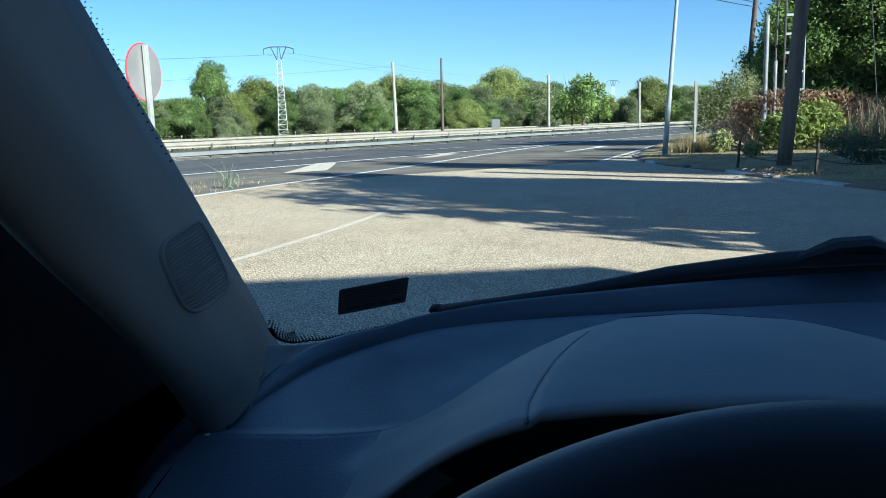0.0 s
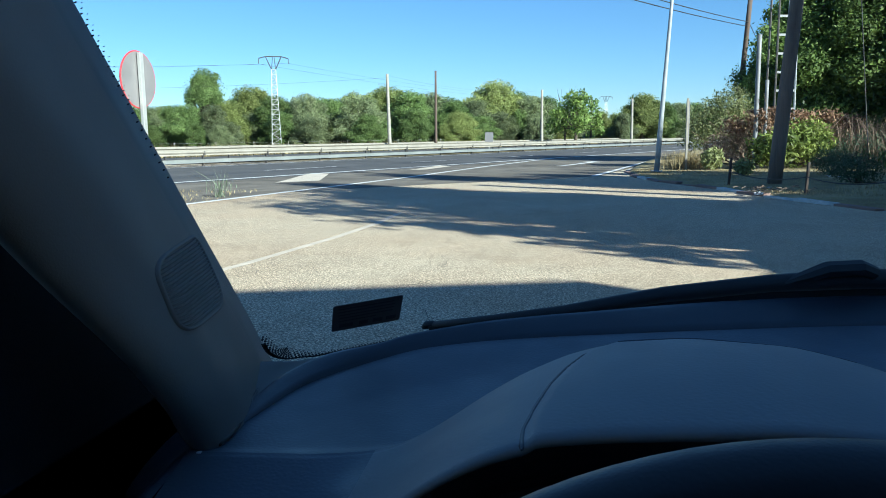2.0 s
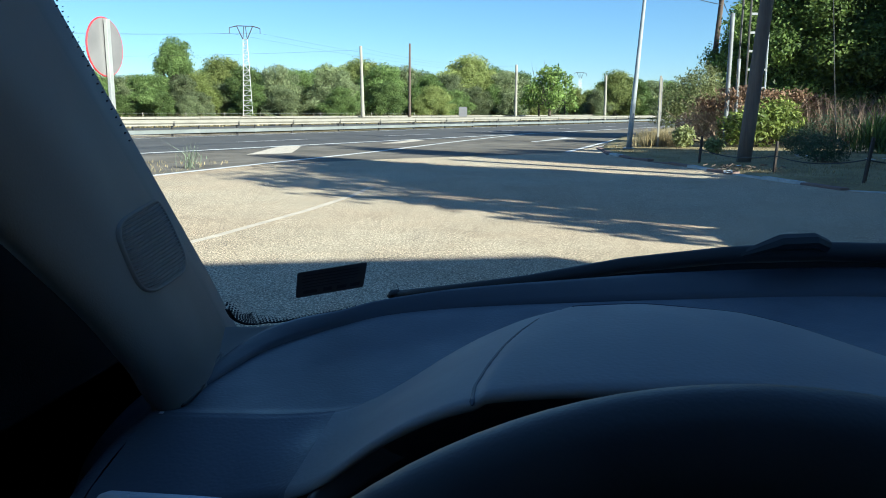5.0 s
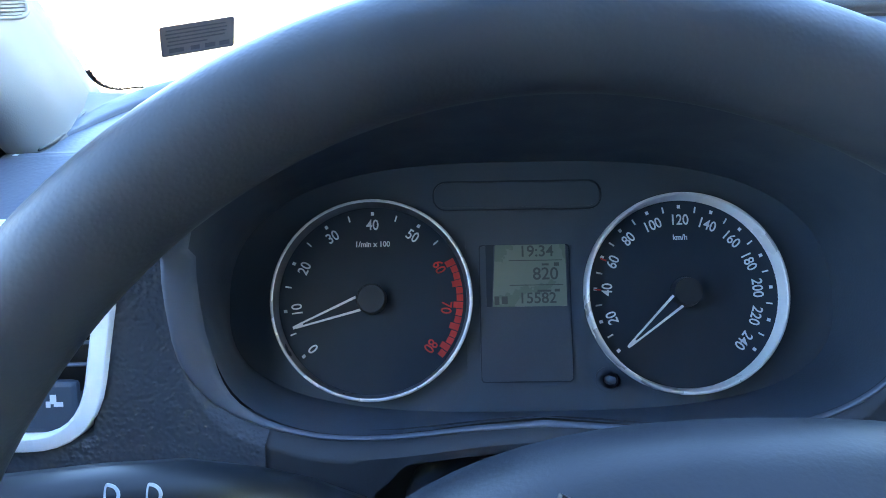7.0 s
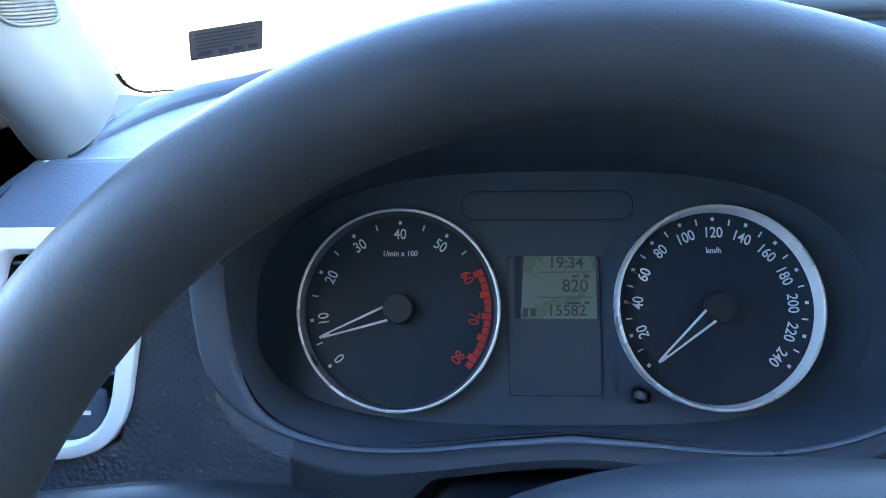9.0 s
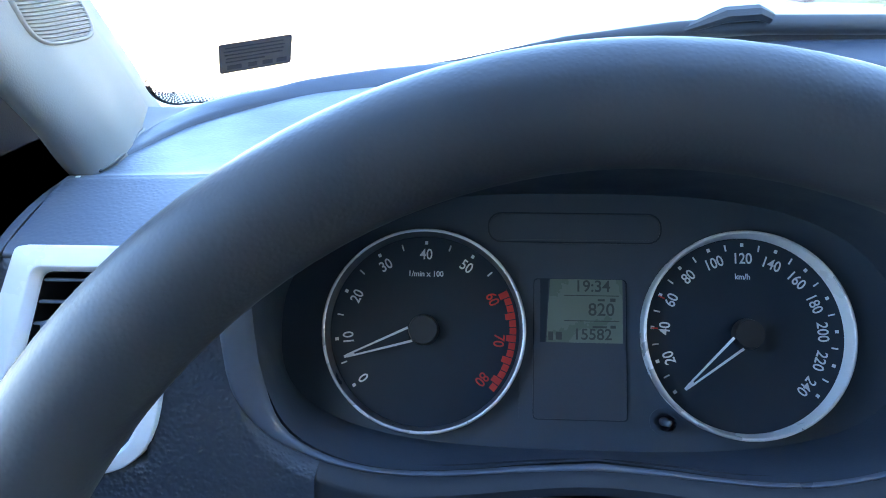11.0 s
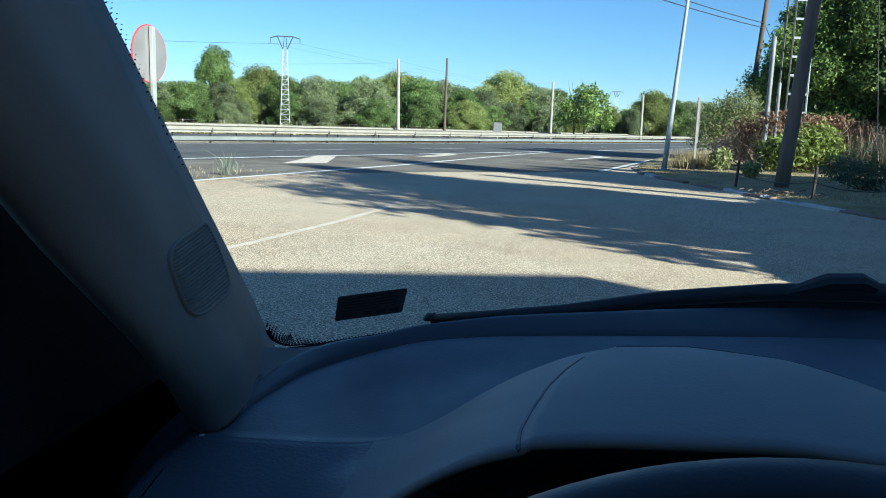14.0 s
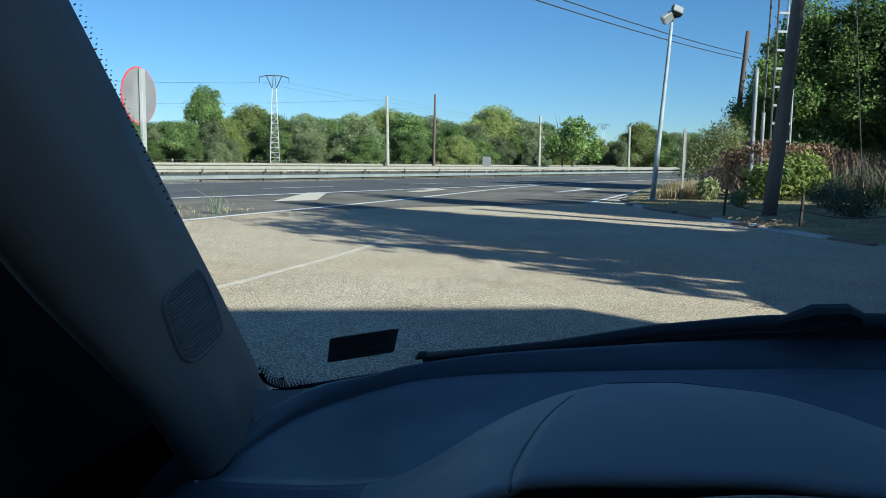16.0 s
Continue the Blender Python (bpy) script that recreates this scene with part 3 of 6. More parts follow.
def pole(name, x, y, h, r0, r1, mat, label, lean=(0, 0), cat="utility pole"):
    bm = bmesh.new()
    n = 7
    tube(bm, [(lean[0] * k / n, lean[1] * k / n, h * k / n - 0.1) for k in range(n + 1)], [r0 + (r1 - r0) * k / n for k in range(n + 1)], 10)
    ob = part(name, bm, mat, smooth=True, m=pose(x, y, 0))
    return tagged(ob, label, cat)


pole("concrete_pole", -16.12, 73.25, 7.35, 0.19, 0.13, "concrete", "pale concrete utility pole beside the highway", (-0.12, 0))
pole("wooden_pole", -12.85, 81.0, 8.2, 0.16, 0.1, "far_wood", "reddish-brown wooden telegraph pole beyond the highway", (0.06, 0))
pole("concrete_pole", -2.07, 95.0, 6.85, 0.19, 0.14, "concrete", "pale concrete utility pole beside the highway")
pole("concrete_pole", 9.87, 109.6, 6.25, 0.2, 0.15, "concrete", "pale concrete utility pole in the distance")
pole("wooden_pole", 5.6, 140, 8.0, 0.14, 0.1, "far_wood", "thin wooden pole in the distance")
pole("wooden_pole", 8.75, 41.0, 7.9, 0.15, 0.11, "far_wood", "leaning brown wooden telegraph pole by the trees", (0.5, 0))
trunk = pole("utility_pole", 4.6, 17.55, 7.4, 0.155, 0.118, "pole_wood", "thick dark leaning wooden utility pole on the verge", (0.47, -0.22))
pole("steel_post", 6.45, 12.7, 5.0, 0.17, 0.16, "zinc", "thick grey metal post beside the parked car", cat="post")


def pylon(x, y, h, label, turn=0, r=1.0):
    p = thing("pylon", label, "pylon", pose(x, y, 0, 0, 0, turn))
    leg, brace, arm = bmesh.new(), bmesh.new(), bmesh.new()
    top = h * 0.86
    w = lambda z: 0.62 - 0.36 * z / top
    for sx in (-1, 1):
        for sy in (-1, 1):
            rod(leg, (sx * w(0), sy * w(0), 0), (sx * w(top), sy * w(top), top), 0.055 * r, seg=4)
    n = 16
    for k in range(n + 1):
        z = top * k / n
        for sy in (-1, 1):
            rod(brace, (-w(z), sy * w(z), z), (w(z), sy * w(z), z), 0.04 * r, seg=4)
            if k < n:
                z2, s = top * (k + 1) / n, 1 if k % 2 else -1
                rod(brace, (-s * w(z), sy * w(z), z), (s * w(z2), sy * w(z2), z2), 0.028 * r, seg=4)
    for s in (-1, 1):
        rod(arm, (s * 0.26, 0, top), (s * 1.0, 0, h), 0.06, seg=4)
        rod(arm, (s * 0.26, 0, top), (s * 0.1, 0, h), 0.04, seg=4)
        rod(arm, (s * 1.0, 0, h), (s * 1.9, 0, h - 0.25), 0.06, seg=4)
        rod(arm, (s * 1.9, 0, h - 0.25), (s * 1.9, 0, h - 0.9), 0.05, seg=5)
    rod(arm, (-1.05, 0, h), (1.05, 0, h), 0.06, seg=4)
    part("legs", leg, "zinc", p)
    part("bracing", brace, "zinc", p)
    part("crossarm", arm, "dark_steel", p)
    return p


pylon(-36.9, 98.3, 11.9, "white lattice steel power pylon with a forked crossarm", 20)
pylon(13.3, 229.6, 12.4, "white lattice steel power pylon far along the highway", 20, 0.4)


def wire(pts, sag, r, label):
    bm = bmesh.new()
    a, b = Vector(pts[0]), Vector(pts[1])
    n = 24
    tube(bm, [a.lerp(b, k / n) - Vector((0, 0, sag * 4 * (k / n) * (1 - k / n))) for k in range(n + 1)], r, 5)
    return tagged(part("power_line", bm, "cable", smooth=True), label, "cable", group="overhead wires")


for dx in (-1.9, 1.9):
    wire([(-36.9 + dx, 98.3, 11.0), (13.3 + dx, 229.6, 11.4)], 1.6, 0.011, "thin power line between the pylons")
    wire([(-36.9 + dx, 98.3, 11.0), (-95 + dx, 60, 11.2)], 1.2, 0.011, "thin power line between the pylons")
wire([(-16.1, 73.2, 6.9), (-70, 62, 6.6)], 0.7, 0.008, "thin line between the roadside poles")
wire([(-16.2, 73.2, 7.1), (-2.1, 95, 6.6)], 0.6, 0.007, "thin line between the roadside poles")
A0, A1 = Vector((9.22, 41.0, 6.65)), Vector((1.24, 25.0, 6.25))
for dz in (0.0, -0.22):
    e = A0 + (A1 - A0) * 2.6
    wire([A0 + Vector((0, 0, dz)), e + Vector((0, 0, dz * 1.2))], 0.45, 0.018, "black overhead cable leaving the wooden pole")
wire([A0, (16, 62, 6.6)], 0.4, 0.018, "black overhead cable leaving the wooden pole")
wire([(7.72, 22.6, 6.6), (8.3, 22.45, 0.4)], 0.0, 0.012, "thin stay wire slanting down among the bushes")

# lamp post with two floodlights
lamp = thing("lamp_post", "leaning pale grey lamp post with two floodlights", "lamp post", pose(2.87, 23.6, 0.1) @ Matrix.Diagonal((0.925, 0.925, 0.91, 1)))
bm = bmesh.new()
tube(bm, [(0.36 * k / 8, 0.1 * k / 8, 5.7 * k / 8) for k in range(9)], [0.088 - 0.038 * k / 8 for k in range(9)], 12)
part("pole", bm, "lamp_paint", lamp, smooth=True)
bm = bmesh.new()
box(bm, (0, 0, 0.02), (0.34, 0.34, 0.03), bevel=0.005)
part("base_plate", bm, "lamp_paint", lamp)
bm = bmesh.new()
rod(bm, (0.36, 0.1, 5.62), (0.46, 0.1, 6.0), 0.035)
rod(bm, (0.16, 0.1, 5.78), (0.62, 0.1, 5.88), 0.03)
part("bracket", bm, "dark_steel", lamp)
for x, z, rx, ry in ((0.2, 5.82, 30, -35), (0.5, 6.05, -30, 20)):
    fl = bmesh.new()
    mm = pose(x, 0.02, z, rx, ry, 15)
    box(fl, (0, 0, 0), (0.36, 0.16, 0.28), mm, bevel=0.02)
    box(fl, (0, 0.12, 0), (0.2, 0.1, 0.18), mm, bevel=0.02)
    head = part("floodlight", fl, "dark_steel" if x > 0.4 else "zinc", lamp, "grey floodlight housing")
    fl = bmesh.new()
    box(fl, (0, -0.083, 0), (0.31, 0.008, 0.23), mm)
    part("lens", fl, "dim_zinc", head)

# round sign seen from behind
sg = thing("road_sign", "round road sign seen from behind with a red rim", "road sign", pose(-5.83, 10.25, 0, 0, 0, 85))
bm = bmesh.new()
bmesh.ops.create_cone(bm, cap_ends=True, segments=48, radius1=0.385, radius2=0.385, depth=0.012, matrix=pose(0, 0, 2.03, 90))
part("plate", bm, "sign_back", sg)
bm = bmesh.new()
tube(bm, [(0.388 * math.cos(2 * math.pi * k / 48), 0.006, 2.03 + 0.388 * math.sin(2 * math.pi * k / 48)) for k in range(48)], 0.013, 6, closed=True, up=(0, 1, 0))
part("rim", bm, "sign_red", sg, "red rim")
bm = bmesh.new()
box(bm, (0, -0.05, 1.2), (0.08, 0.05, 2.4), bevel=0.008)
part("post", bm, "zinc", sg)

# sign seen edge-on
se = thing("side_sign", "narrow sign panel seen edge-on, on a thin post", "road sign", pose(3.92, 24.6, 0.15, 0, 0, 94))
bm = bmesh.new()
box(bm, (0.2, 0, 1.4), (0.36, 0.03, 1.3), bevel=0.004)
part("panel", bm, "sign_back", se)
for x in (0.05,):
    bm = bmesh.new()
    box(bm, (x, 0.045, 1.02), (0.06, 0.06, 2.2), bevel=0.006)
    part("post", bm, "concrete", se)

# small grey panel on the far verge
gp = thing("small_sign", "small grey sign panel behind the barrier seen from behind", "road sign", pose(-6.6, 74, 0))
bm = bmesh.new()
box(bm, (0, 0, 1.15), (0.8, 0.04, 0.95), bevel=0.01)
part("panel", bm, "sign_back", gp)
bm = bmesh.new()
box(bm, (0, 0.05, 0.4), (0.08, 0.05, 1.2), bevel=0.01)
part("post", bm, "zinc", gp)

# lattice mast with light rungs
mast = thing("lattice_mast", "tall narrow steel lattice mast with pale rungs", "mast", pose(6.97, 26.3, 0.2, 0, 0, 12))
for sx in (-1, 1):
    for sy in (-1, 1):
        bm = bmesh.new()
        rod(bm, (sx * 0.34, sy * 0.3, 0), (sx * 0.26, sy * 0.24, 10), 0.032, seg=6)
        part("leg", bm, "dark_steel" if sx < 0 else "lamp_paint", mast)
for k in range(17):
    bm = bmesh.new()
    z, w = 0.6 + 0.57 * k, 0.34 - 0.08 * (0.6 + 0.57 * k) / 10
    box(bm, (0, -0.3 + 0.006 * z, z), (2 * w, 0.035, 0.075), bevel=0.004, seg=1)
    part("rung", bm, "dim_zinc", mast)
pole("metal_pipe", 6.0, 25.2, 4.25, 0.07, 0.07, "dim_zinc", "grey upright metal pipe beside the mast", cat="pipe")
pole("metal_pipe", 6.28, 25.2, 2.9, 0.055, 0.055, "dim_zinc", "shorter grey upright metal pipe beside the mast", cat="pipe")

# short posts with a wire between them
SP = [(3.66, 17.5, 0.56, 4), (4.52, 15.05, 0.55, 3), (5.2, 12.75, 0.7, 8), (7.2, 12.3, 0.7, -5)]
for x, y, h, l in SP:
    bm = bmesh.new()
    box(bm, (0, 0, h / 2 - 0.05), (0.046, 0.046, h + 0.1), bevel=0.01)
    tagged(part("fence_post", bm, "post_wood", m=pose(x, y, 0.1, 0, l, 20)), "short weathered dark wooden post on the verge", "fence post", group="verge posts")
for (x0, y0, h0, _), (x1, y1, h1, _) in ((SP[1], SP[2]), (SP[2], SP[3]), (SP[0], SP[1])):
    wire([(x0, y0, 0.1 + h0 * 0.5), (x1, y1, 0.1 + h1 * 0.5)], 0.1, 0.01, "slack wire strung between the short posts")


# ---- trees and bushes ----
def tree(rng, h, r, mat, count, size, label, low=0.25, name="tree", shell=0.45, lobes=13, lobe=1.0):
    """Tapered trunk, limbs, and a crown of many leaf sprays in uneven lobes."""
    t = thing(name, label, "tree")
    bm = bmesh.new()
    bend = rng.normal(size=2) * 0.04 * h
    tube(bm, [(bend[0] * k / 5, bend[1] * k / 5, h * 0.7 * k / 5 - 0.1) for k in range(6)], [0.035 * h * (1 - 0.14 * k) for k in range(6)], 8)
    blobs = []
    for k in range(lobes):
        a, z = k * 2.4 + rng.random() * 0.8, h * (low + 0.16 + (0.74 - low) * (k + rng.random()) / lobes)
        taper = 1.0 - 0.6 * max(0, (z / h - 0.5) / 0.5)
        d = r * rng.uniform(0.25, 0.72 + 0.3 * (1 - lobe)) * taper
        c = (d * math.cos(a), d * math.sin(a), z)
        q = r * rng.uniform(0.36, 0.55) * taper * lobe
        blobs.append((c, (q, q, q * rng.uniform(0.7, 0.95))))
        rod(bm, (bend[0] * 0.4, bend[1] * 0.4, h * 0.3), c, 0.012 * h, 0.004 * h, 5)
    blobs.append(((0, 0, h * 0.86), (r * 0.4, r * 0.4, h * 0.13)))
    blobs.append(((0, 0, h * (0.5 + low / 2)), (r * 0.6, r * 0.6, h * (0.34 - low / 3))))
    part("trunk", bm, "bark", t)
    leaves("crown", rng, blobs, count, size, mat, t, shell=shell, loose=0.14)
    return t


rng = np.random.default_rng(11)
kinds = []
for k, (mat, lab) in enumerate((("oak", "broad green holm oak in the tree belt beyond the highway"), ("oak_grey", "grey-green holm oak in the tree belt beyond the highway"), ("oak", "dense green oak in the tree belt beyond the highway"), ("oak_grey", "dull olive-green oak in the tree belt beyond the highway"), ("oak_light", "yellowish-green bushy tree in the tree belt beyond the highway"))):
    kinds.append(tree(rng, 7.0, 3.6, mat, 36000, 0.088, lab, low=-0.06 if k % 2 else 0.0, shell=0.3, lobes=26, lobe=0.6))
# azimuth in degrees from straight ahead, distance, height
BELT = [(-26.6, 107, 6.1), (-24.9, 106, 5.9), (-27.6, 114, 5.88), (-25.8, 118, 5.67), (-24, 112, 6.30), (-37, 108, 7.14), (-34, 112, 6.30), (-31, 104, 6.72), (-29.3, 112, 6.30), (-22.3, 118, 9.27), (-20.6, 112, 8.14), (-18.4, 108, 7.80), (-16.4, 114, 8.14), (-14.4, 106, 8.14), (-12.6, 112, 8.59), (-10.9, 108, 8.59), (-9.3, 112, 8.81),
        (-7.7, 106, 7.01), (-6, 112, 7.46), (-4.6, 116, 9.04), (-3.2, 120, 8.93), (-1.9, 116, 7.91), (-0.3, 124, 6.78), (4.6, 132, 5.67), (5.9, 136, 7.98), (7.2, 138, 7.77), (8.4, 142, 7.35), (10.5, 150, 6.83), (13, 150, 7.35), (3, 150, 5.46), (1.6, 150, 5.88)]
belt = [(a, d, h) for a, d, h in BELT] + [(a + 1.0, d + 14, h * 1.0) for a, d, h in BELT] + [(a + 0.4, d - 5, h * 0.62) for a, d, h in BELT if a < 2] + [(a - 0.6, d + 26, h * 1.05) for a, d, h in BELT]
sow = np.random.default_rng(4)
for i, (a, d, h) in enumerate(belt):
    s = h / 7.0
    m = pose(d * math.sin(radians(a)), d * math.cos(radians(a)), -0.1, 0, 0, sow.uniform(0, 360)) @ Matrix.Diagonal((s * sow.uniform(0.8, 1.3), s * sow.uniform(0.8, 1.3), s * sow.uniform(0.98, 1.14), 1))
    if i < len(kinds):
        kinds[i].matrix_basis = m
    else:
        copy_thing(kinds[i % len(kinds)], m)
big = tree(rng, 11.0, 3.7, "oak", 24000, 0.11, "tall rounded green tree standing above the tree belt", low=0.42, lobes=36, lobe=0.62)
big.matrix_basis = pose(112 * math.sin(radians(-25.4)), 112 * math.cos(radians(-25.4)), 0)
young = tree(rng, 7.0, 4.0, "light_leaf", 3600, 0.2, "airy light green young tree beside the highway", low=0.1, lobes=24, lobe=0.55)
young.matrix_basis = pose(100 * math.sin(radians(1.2)), 100 * math.cos(radians(1.2)), 0)
# bare branches above the belt
for x, y, h in ((-39, 108, 8.2), (0.8, 104, 8.0)):
    bm = bmesh.new()
    for k in range(16):
        a, b = rng.uniform(0, 6.28), rng.uniform(0.3, 1.0)
        rod(bm, (0, 0, h * 0.4 * b), (1.7 * math.cos(a) * b, 1.7 * math.sin(a) * b, h * (0.65 + 0.35 * rng.random())), 0.05, 0.012, 4)
    rod(bm, (0, 0, 0), (0, 0, h * 0.6), 0.16, 0.08, 6)
    tagged(part("dead_tree", bm, "bark", m=pose(x, y, 0)), "bare dead branches standing above the foliage", "tree")

# dark trees behind the bushes, and unseen ones added for their shade on the lot
dark = tree(rng, 8.0, 2.6, "dark_leaf", 56000, 0.07, "tall dense dark green tree behind the bushes", low=0.0, lobes=30, lobe=0.7)
dark.matrix_basis = pose(10.1, 34.0, 0)
for x, y, h, w in ((12.2, 33, 8.2, 1.1), (15.2, 31, 8.0, 1.2), (18.6, 28.5, 8.6, 1.3), (22.5, 26, 9, 1.4), (10.6, 38, 7.6, 1.1), (14, 36, 8.0, 1.2)):
    copy_thing(dark, pose(x, y, 0, 0, 0, rng.uniform(0, 360)) @ Matrix.Diagonal((w, w, h / 8, 1)))
shade = tree(rng, 8.5, 3.2, "dark_leaf", 8000, 0.17, "broad leafy tree out of view, placed to shade the parking area", low=0.2, lobes=24, lobe=0.55, shell=0.3)
airy = tree(rng, 8.5, 3.2, "dark_leaf", 2100, 0.17, "slender open-crowned tree out of view, placed to dapple the parking area with shade", low=0.2, lobes=34, lobe=0.36, shell=0.2)
# unseen row beside the lot, set out to shape its shade: place across the sun's way, place along it, width, height
ROW = [(7.9, -5.4, 0.62, 1.04), (9.3, -6.2, 0.72, 1.1), (10.6, -5.0, 0.8, 1.1), (11.8, -6.0, 0.62, 1.2), (12.5, -8.0, 0.5, 0.95), (12.9, -6.3, 0.62, 0.66), (11.0, -12.5, 0.75, 1.3), (8.7, -11.0, 0.6, 1.15), (11.6, -17.0, 0.7, 1.5), (10.0, -20.0, 0.7, 1.7),
       (16.2, -7.0, 0.7, 1.35), (16.0, -13.5, 0.7, 1.4), (17.9, -9.0, 0.6, 1.2), (16.8, -2.6, 0.6, 0.62), (14.0, -6.0, 0.75, 0.62), (16.4, -4.5, 0.8, 0.7), (18.6, -3.5, 0.75, 0.62), (20.6, -4.5, 0.8, 0.62), (19.0, -5.0, 0.5, 1.05), (20.6, -8.0, 0.55, 1.15), (20.0, -15.3, 0.8, 1.15), (26.0, -9.0, 0.9, 1.1), (23.2, -9.5, 0.6, 0.95)]
for k, (c, a, w, h) in enumerate(ROW):
    m = pose(0.6 * c - 0.8 * a, 0.8 * c + 0.6 * a, 0, 0, 0, rng.uniform(0, 360)) @ Matrix.Diagonal((w, w, h, 1))
    if k in (0, 2):
        (airy, shade)[k // 2].matrix_basis = m
    else:
        copy_thing(airy if k in (1, 7, 9) else shade, m)


def bush(name, label, x, y, z, blobs, count, size, mat, droop=0.0, twig=3, shell=0.5, aspect=0.5, stem="bark"):
    b = thing(name, label, "bush", pose(x, y, z))
    if twig:
        bm = bmesh.new()
        for c, r in blobs:
            for k in range(twig):
                e = np.array(c) + rng.normal(size=3) * np.array(r) * (0.5 if twig < 5 else 0.85)
                f = 0.2 if twig < 5 else rng.uniform(0.4, 1.0)
                rod(bm, (c[0] * f, c[1] * f, 0), e, 0.02 if twig < 5 else 0.012, 0.005, 5)
        part("stems", bm, stem, b)
    leaves("foliage", rng, blobs, count, size, mat, b, droop=droop, shell=shell, aspect=aspect)
    return b


bush("bush", "tall light olive-green bush beside the edge-on sign", 5.6, 29.2, 0.15, [((0, 0, 1.5), (1.0, 0.9, 0.9)), ((0.5, 0.2, 2.0), (0.75, 0.7, 0.75)), ((-0.7, 0, 1.1), (0.6, 0.6, 0.7)), ((0.9, 0, 1.1), (0.8, 0.7, 0.8))], 9500, 0.058, "olive_leaf", shell=0.3, aspect=0.32)
bush("bush", "rust-brown dried bush below the olive-green one", 6.0, 27.4, 0.15, [((0, 0, 0.7), (1.0, 0.8, 0.6)), ((0.9, 0.2, 0.9), (0.8, 0.7, 0.7)), ((-0.7, 0, 0.5), (0.5, 0.5, 0.45))], 3600, 0.06, "dry_stalk", aspect=0.18)
bush("bush", "glossy green laurel bush beside the wooden pole", 6.65, 24.0, 0.15, [((0, 0, 0.7), (0.75, 0.7, 0.65)), ((0.7, 0.1, 0.8), (0.6, 0.6, 0.65)), ((-0.6, 0, 0.6), (0.55, 0.5, 0.5))], 4300, 0.085, "laurel", shell=0.15, aspect=0.3)
bush("bush", "creeper with rust-red dried leaves over the hedge", 6.9, 25.3, 0.2, [((-0.75, 0, 1.5), (0.5, 0.4, 0.28)), ((-0.2, 0.1, 1.62), (0.4, 0.4, 0.2)), ((0.5, 0, 1.45), (0.4, 0.4, 0.25)), ((1.2, 0, 1.5), (0.45, 0.4, 0.22)), ((1.9, 0.2, 1.3), (0.5, 0.4, 0.25)), ((-1.4, 0.4, 1.25), (0.4, 0.4, 0.3)), ((0.1, 0.2, 1.2), (1.6, 0.5, 0.4))], 4000, 0.05, "rust_leaf", shell=0.2, twig=9, stem="dry_stalk")
bush("bush", "tangle of dry brown twigs behind the hedge", 6.3, 26.2, 0.2, [((0, 0, 0.9), (1.0, 0.6, 0.7)), ((1.4, 0, 0.9), (1.0, 0.6, 0.6)), ((-0.6, 0.3, 0.8), (0.6, 0.5, 0.6))], 4200, 0.09, "dry_stalk", shell=0.1, aspect=0.07, twig=22, stem="dry_stalk")
spots = []
for k in range(4200):
    u = rng.random()
    spots.append((8.0 + 9.5 * u + rng.normal() * 0.4, 25.6 - 5.0 * u + rng.normal() * 0.9, 0.2))
stalks = tagged(blades("dry_stalks", rng, spots, 1.25, 0.02, "dry_stalk", lean=0.5), "tall rust-brown dry weed stalks", "dry weeds", kind="stuff")
leaves("dry_heads", rng, [((8.4 + 1.1 * k, 25.2 - 0.6 * k, 0.85), (0.8, 0.7, 0.6)) for k in range(8)], 7500, 0.05, "dry_stalk", stalks, aspect=0.2)
bush("bush", "dark evergreen shrubs among the dry weeds", 8.7, 23.8, 0.2, [((0, 0, 0.5), (0.9, 0.6, 0.5)), ((1.2, -0.3, 0.5), (0.8, 0.6, 0.5)), ((-0.9, 0.2, 0.4), (0.5, 0.5, 0.4))], 5200, 0.024, "grey_shrub", shell=0.3)
bush("shrub", "low grey-green shrub on the verge", 6.05, 17.2, 0.15, [((0, 0, 0.3), (0.5, 0.42, 0.33)), ((0.35, 0.1, 0.22), (0.35, 0.3, 0.25))], 3600, 0.022, "grey_shrub", shell=0.3)
bush("shrub", "low grey-green shrub on the verge", 6.7, 20.3, 0.15, [((0, 0, 0.3), (0.55, 0.45, 0.38))], 3000, 0.022, "grey_shrub", shell=0.3)
bush("shrub", "dark green shrub near the steel post", 6.6, 13.9, 0.15, [((0, 0, 0.4), (0.6, 0.5, 0.45)), ((0.6, 0.2, 0.5), (0.5, 0.5, 0.5))], 5000, 0.022, "grey_shrub", shell=0.3)
bush("shrub", "small leafy green shrub at the foot of the sign", 4.55, 24.2, 0.12, [((0, 0, 0.33), (0.32, 0.3, 0.32))], 700, 0.07, "olive_leaf", aspect=0.35)
bush("shrub", "small leafy shrub behind the short posts", 4.75, 21.0, 0.12, [((0, 0, 0.2), (0.24, 0.22, 0.2))], 360, 0.06, "olive_leaf")
yucca = thing("yucca", "spiky dark green plant with long pointed leaves", "plant", pose(8.8, 20.5, 0.25))
blades("leaf_rosette", rng, rng.normal(size=(520, 3)) * (0.4, 0.3, 0.1) + (0, 0, 0.05), 0.55, 0.035, "dark_leaf", yucca, lean=0.9)
blades("young_leaves", rng, rng.normal(size=(40, 3)) * (0.12, 0.1, 0.05) + (-0.35, -0.2, 0.35), 0.62, 0.045, "laurel", yucca, lean=0.6)
weed = thing("weed", "spindly grey-green weed growing at the asphalt edge", "weed", pose(-6.96, 15.2, 0.0))
